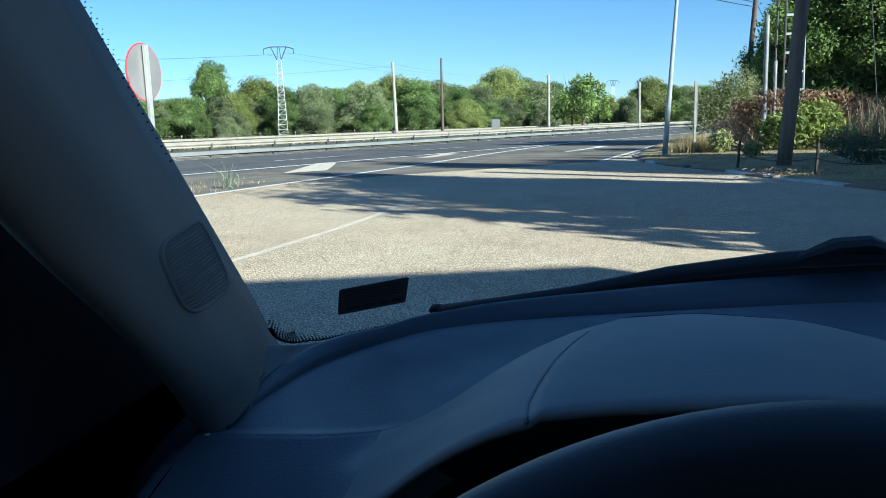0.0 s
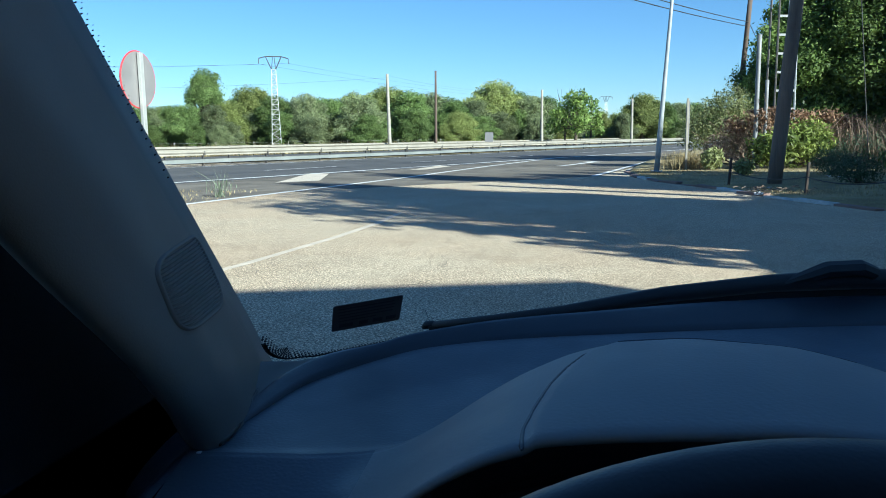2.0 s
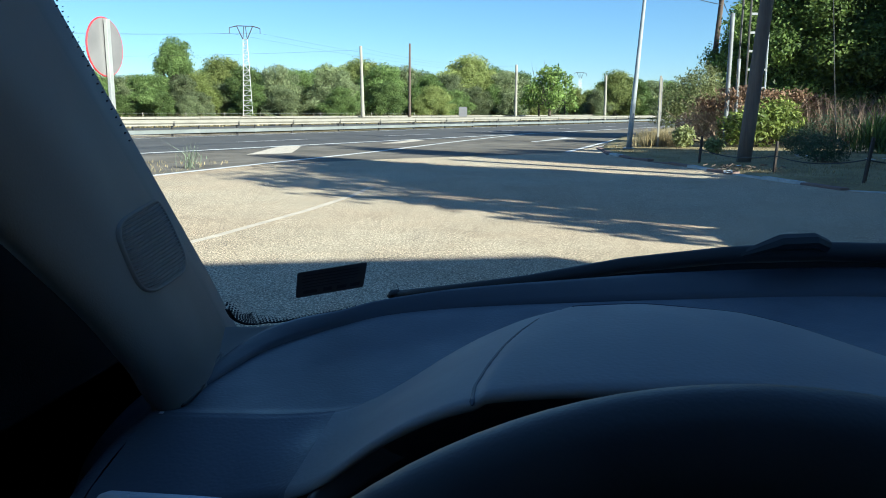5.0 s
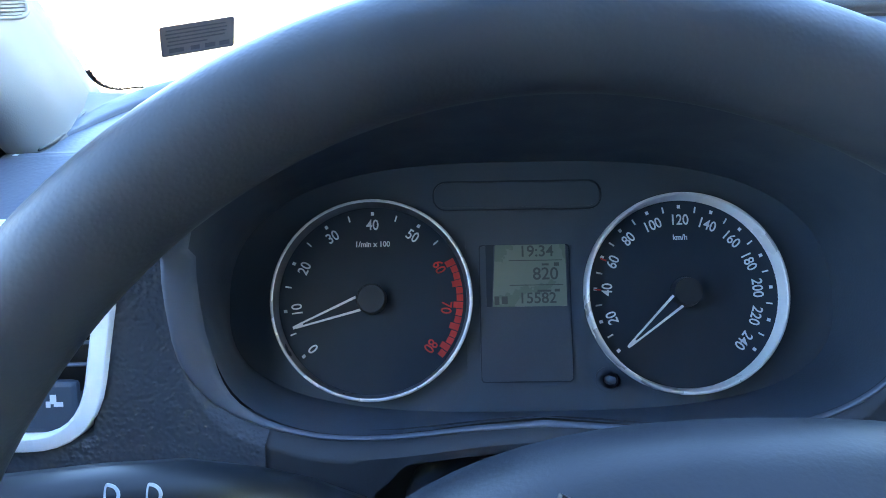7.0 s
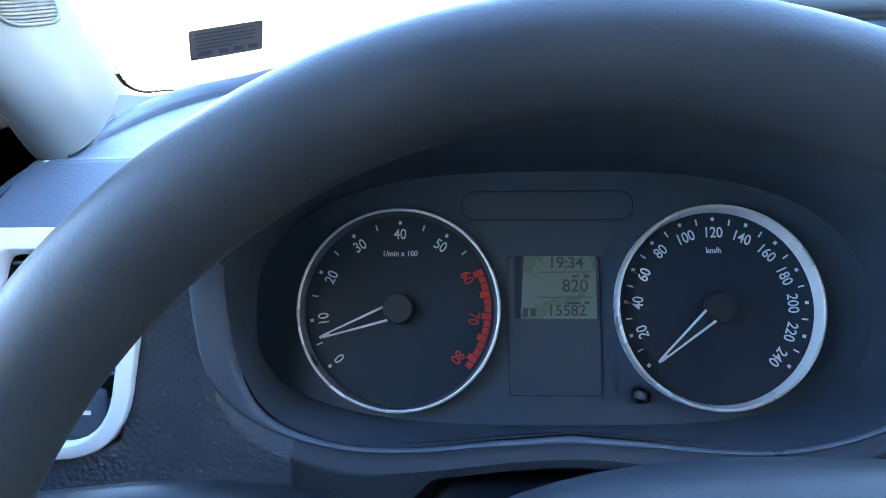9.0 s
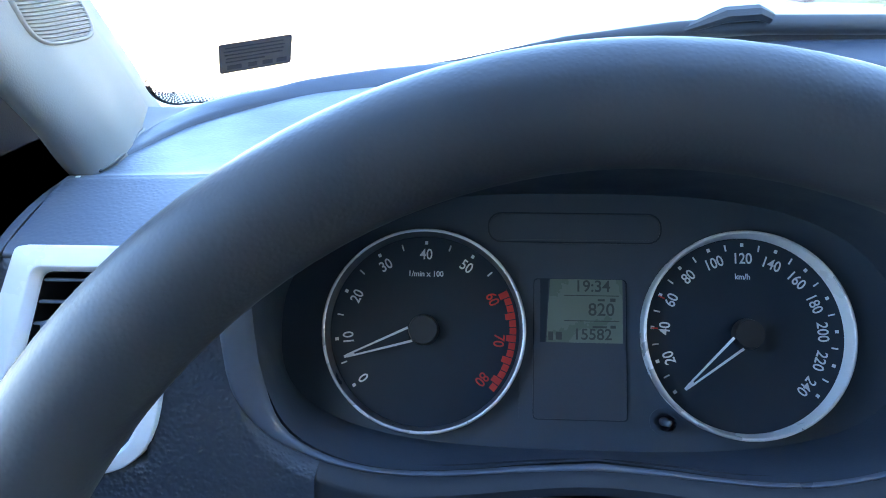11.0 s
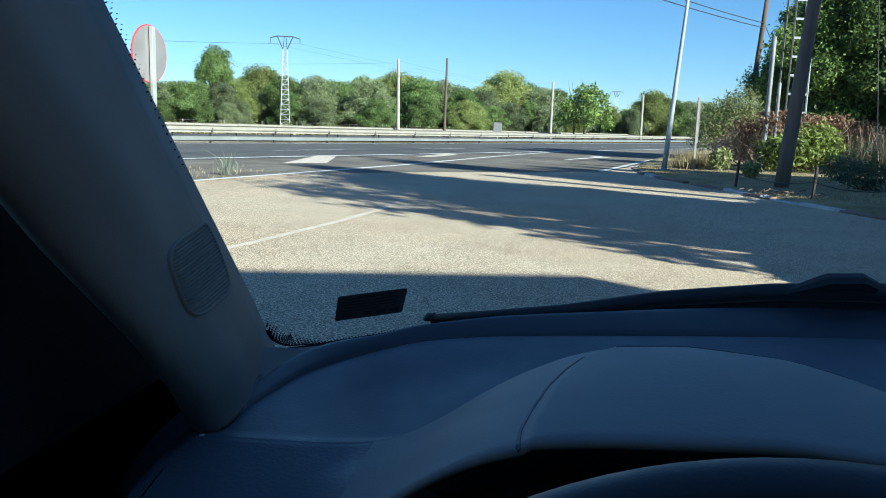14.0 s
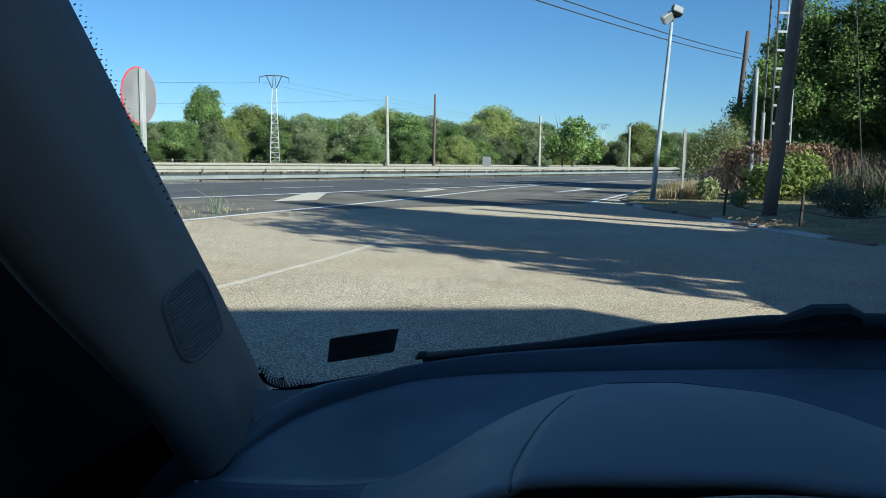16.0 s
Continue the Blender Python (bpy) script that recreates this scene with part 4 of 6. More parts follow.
blades("stems", rng, rng.normal(size=(26, 3)) * (0.07, 0.05, 0.0), 0.52, 0.014, "pale_weed", weed, lean=1.1)
blades("side_shoots", rng, rng.normal(size=(60, 3)) * (0.16, 0.12, 0.08) + (0, 0, 0.16), 0.14, 0.012, "pale_weed", weed, lean=1.2)
# grass on the verge
spots = []
for k in range(14000):
    u = rng.random()
    i = 5 + u * 8.0
    j = int(i)
    x = KERB[j][0] + (KERB[j + 1][0] - KERB[j][0]) * (i - j)
    y = KERB[j][1] + (KERB[j + 1][1] - KERB[j][1]) * (i - j)
    d = 0.2 + 5.5 * rng.random() ** 1.4
    px, py = x + d * 0.75, y + d * 0.62
    spots.append((px, py, 0.045 + 0.02 * d))
tagged(blades("dry_grass", rng, spots, 0.055, 0.012, "dry_grass", lean=0.9), "short straw-coloured dry grass on the verge", "grass", kind="stuff")
tagged(blades("tall_dry_grass", rng, rng.normal(size=(900, 3)) * (0.35, 0.3, 0) + (3.95, 25.2, 0.12), 0.5, 0.014, "dry_grass", lean=0.7), "taller dry grass around the sign posts", "grass", kind="stuff")
spots = rng.uniform((-10, 11.5, 0), (-6.8, 17, 0), (700, 3))
tagged(blades("gore_grass", rng, spots, 0.07, 0.012, "dry_grass", lean=1.0), "sparse dry grass on the road edge", "grass", kind="stuff")
spots = [tuple(along(rng.uniform(-20, 130), -47.5 - 9 * rng.random(), -0.05)) for k in range(5000)]
tagged(blades("far_grass", rng, spots, 0.8, 0.1, "dry_grass", lean=0.6), "tall dry grass in front of the tree belt", "grass", kind="stuff")
# wire fence before the tree belt
fence = thing("wire_fence", "low wire fence on thin posts before the trees", "fence")
bm = bmesh.new()
rod(bm, (0, 0, 0), (0, 0, 1.15), 0.035, seg=6)
fp = bpy.data.meshes.new("post")
bm.to_mesh(fp)
bm.free()
fp.materials.append(M["concrete"])
for s in np.arange(-30, 170, 4.5):
    p = along(float(s), -56)
    ob = new("post", fp)
    ob.parent = fence
    ob.matrix_basis = pose(p.x, p.y, -0.1, rng.uniform(-3, 3), rng.uniform(-3, 3))
for z in (0.4, 0.7, 0.95):
    bm = bmesh.new()
    tube(bm, [along(-30, -56, z), along(168, -56, z)], 0.004, 4)
    part("strand", bm, "zinc", fence)
# litter and debris by the kerb
for k in range(22):
    bm = bmesh.new()
    n = 5
    vs = [[(0.05 * i + rng.normal() * 0.01, 0.05 * j + rng.normal() * 0.01, abs(rng.normal()) * 0.018) for j in range(n)] for i in range(n)]
    sheet(bm, vs)
    sc = rng.uniform(0.25, 0.8)
    u = rng.random()
    x, y, z = (4.05 + rng.normal() * 0.3, 15.3 + rng.normal() * 0.6, 0.03 if k % 2 else 0.12) if k < 12 else (6.4 + rng.normal() * 0.5, 18.0 + rng.normal() * 0.4, 0.2)
    tagged(part("litter", bm, "litter", m=pose(x, y, z, 0, 0, rng.uniform(0, 360)) @ Matrix.Diagonal((sc, sc, sc, 1))), "crumpled scrap of white litter by the kerb", "litter", group="litter")
bm = bmesh.new()
for k in range(26):
    a = rng.uniform(0, 6.28)
    p = np.array((rng.normal() * 0.3, rng.normal() * 0.2, 0.02 + 0.1 * rng.random()))
    rod(bm, p, p + (0.17 * math.cos(a), 0.17 * math.sin(a), rng.uniform(-0.02, 0.06)), 0.012, 0.006, 5)
tagged(part("branch_debris", bm, "debris", m=pose(3.98, 15.45, 0.06)), "small heap of broken dead branches on the kerb", "debris")


# ---- the car that the camera sits in ----
def glass_y(x, z):
    """The windscreen: bowed in plan, raked back."""
    return 0.80 - 0.62 * (x - 0.37) ** 2 - 0.95 * (z - 0.985)


def smooth_line(x, pts, k):
    """The k-th value of a chain of points at x, with eased corners."""
    if x <= pts[0][0]:
        return pts[0][k]
    for a, b in zip(pts, pts[1:]):
        if x <= b[0]:
            return a[k] + (b[k] - a[k]) * (x - a[0]) / (b[0] - a[0])
    return pts[-1][k]


# the ridge over shelf, swoop and hood, and the front lip: x, y, z
RIDGE = [(-0.30, 0.392, 0.999), (-0.2, 0.395, 1.0), (-0.132, 0.400, 1.0), (-0.101, 0.408, 1.0), (-0.086, 0.4105, 1.0045), (-0.071, 0.413, 1.012), (-0.056, 0.419, 1.0205), (-0.043, 0.427, 1.028), (-0.021, 0.435, 1.0395), (0.005, 0.440, 1.0505),
         (0.028, 0.441, 1.057), (0.07, 0.4405, 1.0605), (0.123, 0.435, 1.0585), (0.15, 0.424, 1.054), (0.189, 0.405, 1.044), (0.225, 0.398, 1.024), (0.265, 0.398, 1.001), (0.30, 0.40, 1.0)]
LIP = [(-0.30, 0.9835), (-0.14, 0.984), (-0.11, 0.9935), (-0.095, 1.003), (-0.082, 1.0135), (-0.07, 1.0245), (-0.055, 1.0365), (-0.04, 1.0455), (-0.025, 1.0525), (-0.01, 1.057), (0.02, 1.0605), (0.085, 1.0645), (0.15, 1.0605), (0.18, 1.0555), (0.195, 1.0505), (0.21, 1.0435), (0.225, 1.034), (0.24, 1.0205), (0.265, 0.998), (0.28, 0.989), (0.31, 0.982)]
SEAM = [(0.292, -0.013), (0.31, -0.013), (0.336, -0.009), (0.368, -0.003), (0.397, 0.005), (0.422, 0.014), (0.433, 0.028)]


def eased(x, pts, k):
    return sum(smooth_line(x + d, pts, k) * w for d, w in ((-0.008, 0.25), (0, 0.5), (0.008, 0.25)))


def front_y(x):
    a = smooth01((x + 0.125) / 0.06) * smooth01((0.295 - x) / 0.06)
    return 0.328 - 0.036 * a


# the dark strip along the glass: its near edge and its far edge
NEAR = [(-0.200, 0.430, 0.9975), (-0.1945, 0.458, 0.998), (-0.190, 0.488, 0.9985), (-0.182, 0.524, 0.9992), (-0.165, 0.553, 1.000), (-0.139, 0.580, 1.001), (-0.111, 0.604, 1.0022), (-0.061, 0.634, 1.003), (-0.01, 0.653, 1.004), (0.02, 0.662, 1.004), (0.135, 0.692, 1.004), (0.275, 0.722, 1.004), (0.40, 0.728, 1.004), (0.60, 0.715, 1.004), (0.80, 0.66, 1.004), (0.99, 0.56, 1.004)]
FAR = [(-0.211, 0.468, 0.999), (-0.2055, 0.500, 1.0005), (-0.2020, 0.528, 1.0025), (-0.192, 0.558, 1.005), (-0.174, 0.580, 1.008), (-0.144, 0.600, 1.0105), (-0.1185, 0.623, 1.0135), (-0.066, 0.660, 1.0155), (-0.01, 0.687, 1.0166), (0.02, 0.698, 1.0172), (0.135, 0.741, 1.0192), (0.275, 0.771, 1.0218), (0.40, 0.775, 1.024), (0.60, 0.752, 1.0276), (0.80, 0.681, 1.031), (0.99, 0.55, 1.034)]


def glide(pts, n):
    """A smooth chain through points, n steps from each to the next."""
    out = []
    for i in range(len(pts) - 1):
        a, b, c, d = (Vector(pts[max(i - 1, 0)]), Vector(pts[i]), Vector(pts[i + 1]), Vector(pts[min(i + 2, len(pts) - 1)]))
        for k in range(n):
            u = k / n
            out.append(0.5 * (2 * b + (c - a) * u + (2 * a - 5 * b + 4 * c - d) * u * u + (3 * b - a - 3 * c + d) * u ** 3))
    return out + [Vector(pts[-1])]


def strip_y(x):
    """The dashboard's far edge."""
    return smooth_line(x, FAR, 1)


def shelf_y(x):
    return max(smooth_line(x, NEAR, 1) + 0.006, eased(x, RIDGE, 1) + 0.02)


def dash_z(x, y):
    """Height of the dashboard's skin: a shelf, the ridge before it, the swoop and the hood."""
    yr, zr, y0 = eased(x, RIDGE, 1), eased(x, RIDGE, 2), front_y(x)
    if y <= yr:
        t = max(0.0, (y - y0) / (yr - y0))
        z0 = eased(x, LIP, 1)
        z = z0 + (zr - z0) * t + 0.004 * 4 * t * (1 - t) * smooth01((x + 0.07) / 0.06)
        inside = min(x - smooth_line(y, SEAM, 1), (yr - 0.004) - y, 0.186 - x)
        return z + 0.0022 * smooth01(inside / 0.0035)
    edge = shelf_y(x)
    base = 0.9965 + 0.0075 * smooth01((y - edge + 0.1) / 0.1) * smooth01((x + 0.2) / 0.1)
    return base + (zr - base) * (1 - smooth01((y - yr) / (0.02 + 0.35 * max(zr - 1.0, 0))))


dashboard = thing("dashboard", "dark blue-grey soft plastic dashboard with a hooded binnacle", "dashboard")
bm = bmesh.new()
rows = []
xs = [-0.2065 + 0.0025 * i for i in range(219)] + [0.34 + 0.03 * i for i in range(1, 23)]
for x in xs:
    y0, y1, yr = front_y(x), shelf_y(x), eased(x, RIDGE, 1)
    row = []
    z = dash_z(x, y0)
    hood = smooth01((x + 0.125) / 0.06) * smooth01((0.295 - x) / 0.06)
    row.append((x, y0 + 0.05 * hood, z - 0.006))
    row.append((x, y0 + 0.004, z - 0.0055))
    row.append((x, y0 + 0.0008, z - 0.0042))
    row.append((x, y0, z - 0.0022))
    row.append((x, y0 + 0.0018, z - 0.0005))
    for k in range(44):
        y = y0 + 0.006 + (yr - 0.0045 - y0 - 0.006) * k / 43
        row.append((x, y, dash_z(x, y)))
    for d in (-0.003, -0.0015, -0.0004, 0.001, 0.0025, 0.005, 0.008, 0.012, 0.016, 0.0195):
        row.append((x, yr + d, dash_z(x, yr + d) - 0.0006 * max(0.0, 1 - abs(d) / 0.002)))
    for k in range(1, 34):
        y = yr + 0.0195 + (y1 - yr - 0.0195) * k / 33
        row.append((x, y, dash_z(x, y)))
    rows.append(row)
# 5 points of lip, 44 of front slope, then the ridge and the shelf behind it
first = next(i for i, x in enumerate(xs) if x > -0.1035)
last = next(i for i, x in enumerate(xs) if x > 0.262)
sheet(bm, [row[53:] for row in rows])
part("top_pad", bm, "dash", dashboard, smooth=True)
bm = bmesh.new()
sheet(bm, [row[:54] for row in rows[:first + 1]])
part("front_pad", bm, "dash", dashboard, smooth=True)
# same skin as the pads, with its brighter light painted in
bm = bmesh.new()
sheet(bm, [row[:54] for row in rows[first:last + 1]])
part("binnacle_hood", bm, "dash_lit", dashboard, "hood over the instruments, dash plastic painted lighter for the light on it", smooth=True)
bm = bmesh.new()
sheet(bm, [row[:54] for row in rows[last:]])
part("front_pad", bm, "dash", dashboard, smooth=True)
# rounded shoulder at the door end, with the side of the dashboard behind it
EDGE = [(-0.2062, 0.47, 0.9955), (-0.2062, 0.43, 0.9962), (-0.2062, 0.39, 0.9962), (-0.2065, 0.36, 0.9925), (-0.2066, 0.338, 0.987), (-0.2075, 0.327, 0.982), (-0.2105, 0.3215, 0.976), (-0.2145, 0.318, 0.966), (-0.2232, 0.311, 0.944), (-0.2290, 0.3045, 0.924), (-0.2450, 0.291, 0.88), (-0.2650, 0.262, 0.79), (-0.2700, 0.23, 0.69)]
bm = bmesh.new()
sheet(bm, [[p + Vector(d) for d in ((0, 0, 0), (-0.004, 0.0004, -0.0004), (-0.0085, 0.003, -0.002), (-0.0125, 0.008, -0.0045), (-0.0155, 0.015, -0.007), (-0.022, 0.04, -0.012), (-0.036, 0.075, -0.02), (-0.06, 0.11, -0.03), (-0.1, 0.15, -0.05))] for p in glide(EDGE, 5)])
part("end_panel", bm, "dash", dashboard, "rounded end towards the door", smooth=True)
# seam groove between the swoop and the hood's pad
bm = bmesh.new()
line = [(smooth_line(y, SEAM, 1), y) for y in [0.291 + 0.142 * k / 40 for k in range(41)]] + [(x, eased(x, RIDGE, 1) - 0.0075) for x in [0.03 + 0.0045 * k for k in range(28)]]
tube(bm, [(x - 0.0012, y, dash_z(x - 0.003, y) - 0.0004) for x, y in line], [0.0004] + [0.0014] * 40 + [max(0.0002, 0.0012 - 0.00004 * k) for k in range(28)], 8)
part("hood_seam", bm, "defrost", dashboard, "dark seam round the hood")
# dark strip along the glass
bm = bmesh.new()
rows = []
for a, b in zip(glide(NEAR, 8), glide(FAR, 8)):
    out = Vector((b.x - a.x, b.y - a.y, 0)).normalized()
    rows.append([a - Vector((0, 0, 0.003)), a + out * 0.0015 + Vector((0, 0, 0.0008)), a.lerp(b, 0.25) + Vector((0, 0, 0.0006)), a.lerp(b, 0.5) + Vector((0, 0, 0.0008)), a.lerp(b, 0.85), b - Vector((0, 0, 0.0008)), b + out * 0.002 - Vector((0, 0, 0.002)), b + out * 0.004 - Vector((0, 0, 0.05))])
sheet(bm, rows)
part("defroster_strip", bm, "defrost", dashboard, "dark strip along the glass", smooth=True)
# face towards the driver, left of the binnacle and below
FT = math.atan(0.32)


def face_y(z):
    return 0.332 - 0.32 * (0.992 - z)


def face_rows(lo, hi, n, back):
    rows = []
    for i in range(n + 1):
        x = lo + (hi - lo) * i / n
        top = min(eased(x, LIP, 1) - 0.0045, smooth_line(x, [(-0.265, 0.79), (-0.245, 0.88), (-0.229, 0.924), (-0.2232, 0.944), (-0.2145, 0.966), (-0.2105, 0.976), (-0.207, 0.982), (-0.2, 1.1)], 1))
        if x > -0.0965:
            top = mouth_low(x) - 0.002
        off = back + 0.01 * smooth01((x + 0.14) / 0.05)
        low = 0.69 if x < -0.01 else min(top - 0.004, smooth_line(x, [(-0.01, 0.75), (-0.003, 0.845), (0.006, 0.8515), (0.0133, 0.8595), (0.039, 0.8678), (0.07, 0.871), (0.1, 0.871), (0.137, 0.868), (0.178, 0.8635), (0.215, 0.85), (0.222, 0.75)], 1))
        rows.append([(x, max(0.326, face_y(top) + off + 0.004) if x > -0.205 else face_y(top) + 0.004, top + 0.002)] + [(x, face_y(z) + off + (0.036 if behind_vent(x, z) else 0.0), z) for z in [top - (top - low) * k / 60 for k in range(61)]])
    return rows


def behind_vent(x, z):
    """Whether a place of the face lies within the vent's frame, where the face is open."""
    v = (z - 0.9275) / math.cos(FT)
    return -0.046 < v < 0.054 and -0.193 - 0.29 * (0.055 - v) < x < -0.123 - 0.155 * (0.055 - v)


def mouth_low(x):
    """The binnacle mouth's lower lip, bowed up in the middle over the column."""
    return 0.945 - 0.085 * max(0.0, 1 - (abs(0.086 - x) / 0.1838) ** 3.2) ** (1 / 3.2) + 0.0125 * smooth01(1 - abs(x - 0.085) / 0.125)


bm = bmesh.new()
sheet(bm, face_rows(-0.264, -0.056, 90, 0.0))
bmesh.ops.recalc_face_normals(bm, faces=bm.faces)
part("side_face", bm, "grain", dashboard, "grained plastic face", smooth=True)
bm = bmesh.new()
rows = face_rows(-0.0555, 0.27, 120, 0.003)
sheet(bm, [[(x - 0.0005, y - 0.006 + 0.004, z) for x, y, z in rows[0]]] + rows)
bmesh.ops.recalc_face_normals(bm, faces=bm.faces)
part("column_surround", bm, "black", dashboard, "smooth dark panel round the steering column", smooth=True)
# black sheet in place of the shade inside the gap round the column
bm = bmesh.new()
sheet(bm, [[(x, face_y(z) + 0.045, z) for z in (0.852, 0.83, 0.8, 0.76)] for x in (-0.03, 0.05, 0.15, 0.24)])
part("column_boot", bm, "frit", dashboard, "black sheet standing for the shade in the gap round the steering column")
bm = bmesh.new()
sheet(bm, [[(x, face_y(z) - 0.004 + 0.02 * smooth01((z - 0.84) / 0.02), z) for z in [0.78 - 0.28 * k / 12 for k in range(13)]] for x in (-0.1, 0.0, 0.1, 0.2, 0.3, 0.6, 0.98)])
part("lower_face", bm, "black", dashboard, smooth=True)
bm = bmesh.new()
sheet(bm, [[(x, 0.345 - 0.3 * (0.99 - z), z) for z in (0.992, 0.9, 0.8, 0.6)] for x in (0.27, 0.5, 0.98)])
part("centre_face", bm, "black", dashboard)

# binnacle: tunnel from the visor's lip to the panel
PT = radians(31)
PV, PW = Vector((0, math.sin(PT), math.cos(PT))), Vector((0, -math.cos(PT), math.sin(PT)))
PANEL = Matrix(((1, PV.x, PW.x, 0.085), (0, PV.y, PW.y, 0.388), (0, PV.z, PW.z, 0.914), (0, 0, 0, 1)))


def loop(cx, w, up, down, e=3.2, n=72):
    out = []
    for k in range(n):
        t = 2 * math.pi * k / n
        c, s = math.cos(t), math.sin(t)
        out.append((cx + w * math.copysign(abs(c) ** (2 / e), c), (up if s > 0 else down) * math.copysign(abs(s) ** (2 / (e if s < 0 else 2.3)), s)))
    return out


mouth = []
for k, (x, dz) in enumerate(loop(0.086, 0.1838, 0.116, 0.085)):
    z = 0.945 + dz
    if dz > 0:
        z = min(z, dash_z(x, front_y(x)) - 0.0062)
    elif x > -0.04 and x < 0.21:
        z = max(z, mouth_low(x))
    mouth.append(Vector((x, 0.304 if dz > 0.03 else 0.318, z)))
back = [PANEL @ Vector((u, v, 0)) for u, v in loop(0, 0.175, 0.079, 0.067, 3.0)]
bm = bmesh.new()
inner = []
for p in mouth:
    d = Vector((p.x - 0.085, 0, p.z - 0.93)).normalized()
    low = smooth01((0.96 - p.z) / 0.04) * smooth01((p.z - 0.862) / 0.05) * smooth01((0.2 - p.x) / 0.1)
    inner.append(p - d * (0.0022 + 0.0105 * low) + Vector((0, 0.0015 + 0.0045 * low, 0)))
sheet(bm, [inner, [a.lerp(b, 0.12) for a, b in zip(inner, back)], [a.lerp(b, 0.5) for a, b in zip(inner, back)], back], closed=True)
tunnel = part("binnacle_shell", bm, "lining", dashboard, "matt dark binnacle lining", smooth=True)
# satin trim round the mouth's lower part
bm = bmesh.new()
seq = [mouth[k % 72] for k in range(26, 82)]
rows = []
cen = Vector((0.085, 0.312, 0.93))
for p in seq:
    d = (p - cen)
    d.y = 0
    d.normalize()
    q = Vector((0, 1, 0))
    w = 0.1 + 0.9 * smooth01((p.z - 0.866) / 0.05) * smooth01((0.2 - p.x) / 0.1)
    q = q * (0.2 + 0.8 * w)
    rows.append([p + d * 0.002 + q * 0.008, p + d * 0.0022 + q * 0.001, p + d * 0.0012 - q * 0.0022, p - d * 0.001 * w - q * 0.003, p - d * 0.006 * w - q * 0.0016, p - d * 0.0105 * w + q * 0.001, p - d * 0.0122 * w + q * 0.003, p - d * 0.0128 * w + q * 0.007])
sheet(bm, rows)
part("binnacle_trim", bm, "trim", dashboard, "satin blue-grey trim", smooth=True)

# side vent at the dashboard's end
bm = bmesh.new()
for k in range(5):
    box(bm, (-0.2335 - 0.0042 * k, 0.341 - 0.003 * k, 0.9635 - 0.011 * k), (0.017, 0.008, 0.0058), Matrix(), bevel=0.001, seg=1)
part("demister_vent", bm, "frit", dashboard, "black slits of the side window vent")

# ---- instrument cluster ----
cluster = thing("instrument_cluster", "black instrument cluster with two white-lettered dials and a grey display", "instrument cluster", PANEL)
bm = bmesh.new()
plate(bm, loop(0, 0.178, 0.082, 0.069, 3.0), pose(0, 0, -0.004), 0.004)
part("panel", bm, "panel", cluster)
bm = bmesh.new()
ring(bm, rounded(0.100, 0.0180, 0.0078, cy=0.0585, cx=-0.006), rounded(0.0982, 0.0162, 0.0070, cy=0.0585, cx=-0.006), pose(0, 0, 0.0002), 0.0010)
part("warning_lamp_strip", bm, "dial", cluster)
bm = bmesh.new()
plate(bm, rounded(0.0955, 0.0138, 0.006, cy=0.0585, cx=-0.006), pose(0, 0, 0.0), 0.0006)
part("lamp_window", bm, "panel", cluster)
# raised middle panel with the display
bm = bmesh.new()
plate(bm, rounded(0.068, 0.094, 0.004, cx=-0.003, cy=-0.006), pose(0, 0, 0), 0.0012)
part("display_surround", bm, "panel", cluster)
bm = bmesh.new()
plate(bm, rounded(0.0515, 0.078, 0.002, cx=-0.003, cy=-0.011), pose(0, 0, 0.0013), 0.0008)
part("display_window", bm, "lining", cluster)
bm = bmesh.new()
ring(bm, rounded(0.0530, 0.0795, 0.0022, cx=-0.003, cy=-0.011), rounded(0.0516, 0.0781, 0.002, cx=-0.003, cy=-0.011), pose(0, 0, 0.0013), 0.0010)
part("window_edge", bm, "dial", cluster)
bm = bmesh.new()
plate(bm, [(-0.022, -0.0075), (0.021, -0.0075), (0.021, 0.0285), (-0.020, 0.0285)], pose(0, 0, 0.0023), 0.0006)
lcd = part("display", bm, "lcd", cluster, "grey-green liquid crystal display")
bm = bmesh.new()
plate(bm, [(-0.0255, -0.0075), (-0.0225, -0.0075), (-0.0207, 0.0285), (-0.0255, 0.0285)], pose(0, 0, 0.0023), 0.0004)
part("display_edge", bm, "dial", cluster)
LZ = 0.0031
words("clock_digits", "19:34", 0.0092, "lcd_ink", pose(0.0040, 0.0243, LZ), lcd, bold=0.00011)
words("range_digits", "820", 0.0100, "lcd_ink", pose(0.0090, 0.0110, LZ), lcd, bold=0.00011)
words("odometer_digits", "15582", 0.0088, "lcd_ink", pose(0.0040, -0.0030, LZ), lcd, bold=0.00011)
bm = bmesh.new()
for z in (0.0192, 0.0048):
    box(bm, (0.0035, z, LZ), (0.031, 0.0005, 0.0002))
for x, y, w, h in ((0.009, 0.0167, 0.004, 0.0012), (0.0155, 0.0168, 0.003, 0.002), (0.008, 0.0014, 0.008, 0.0012), (0.0155, 0.0016, 0.003, 0.0016), (-0.0195, -0.004, 0.0028, 0.005), (-0.0150, -0.0038, 0.0034, 0.0044)):
    box(bm, (x, y, LZ), (w, h, 0.0002))
part("display_marks", bm, "lcd_ink", lcd)


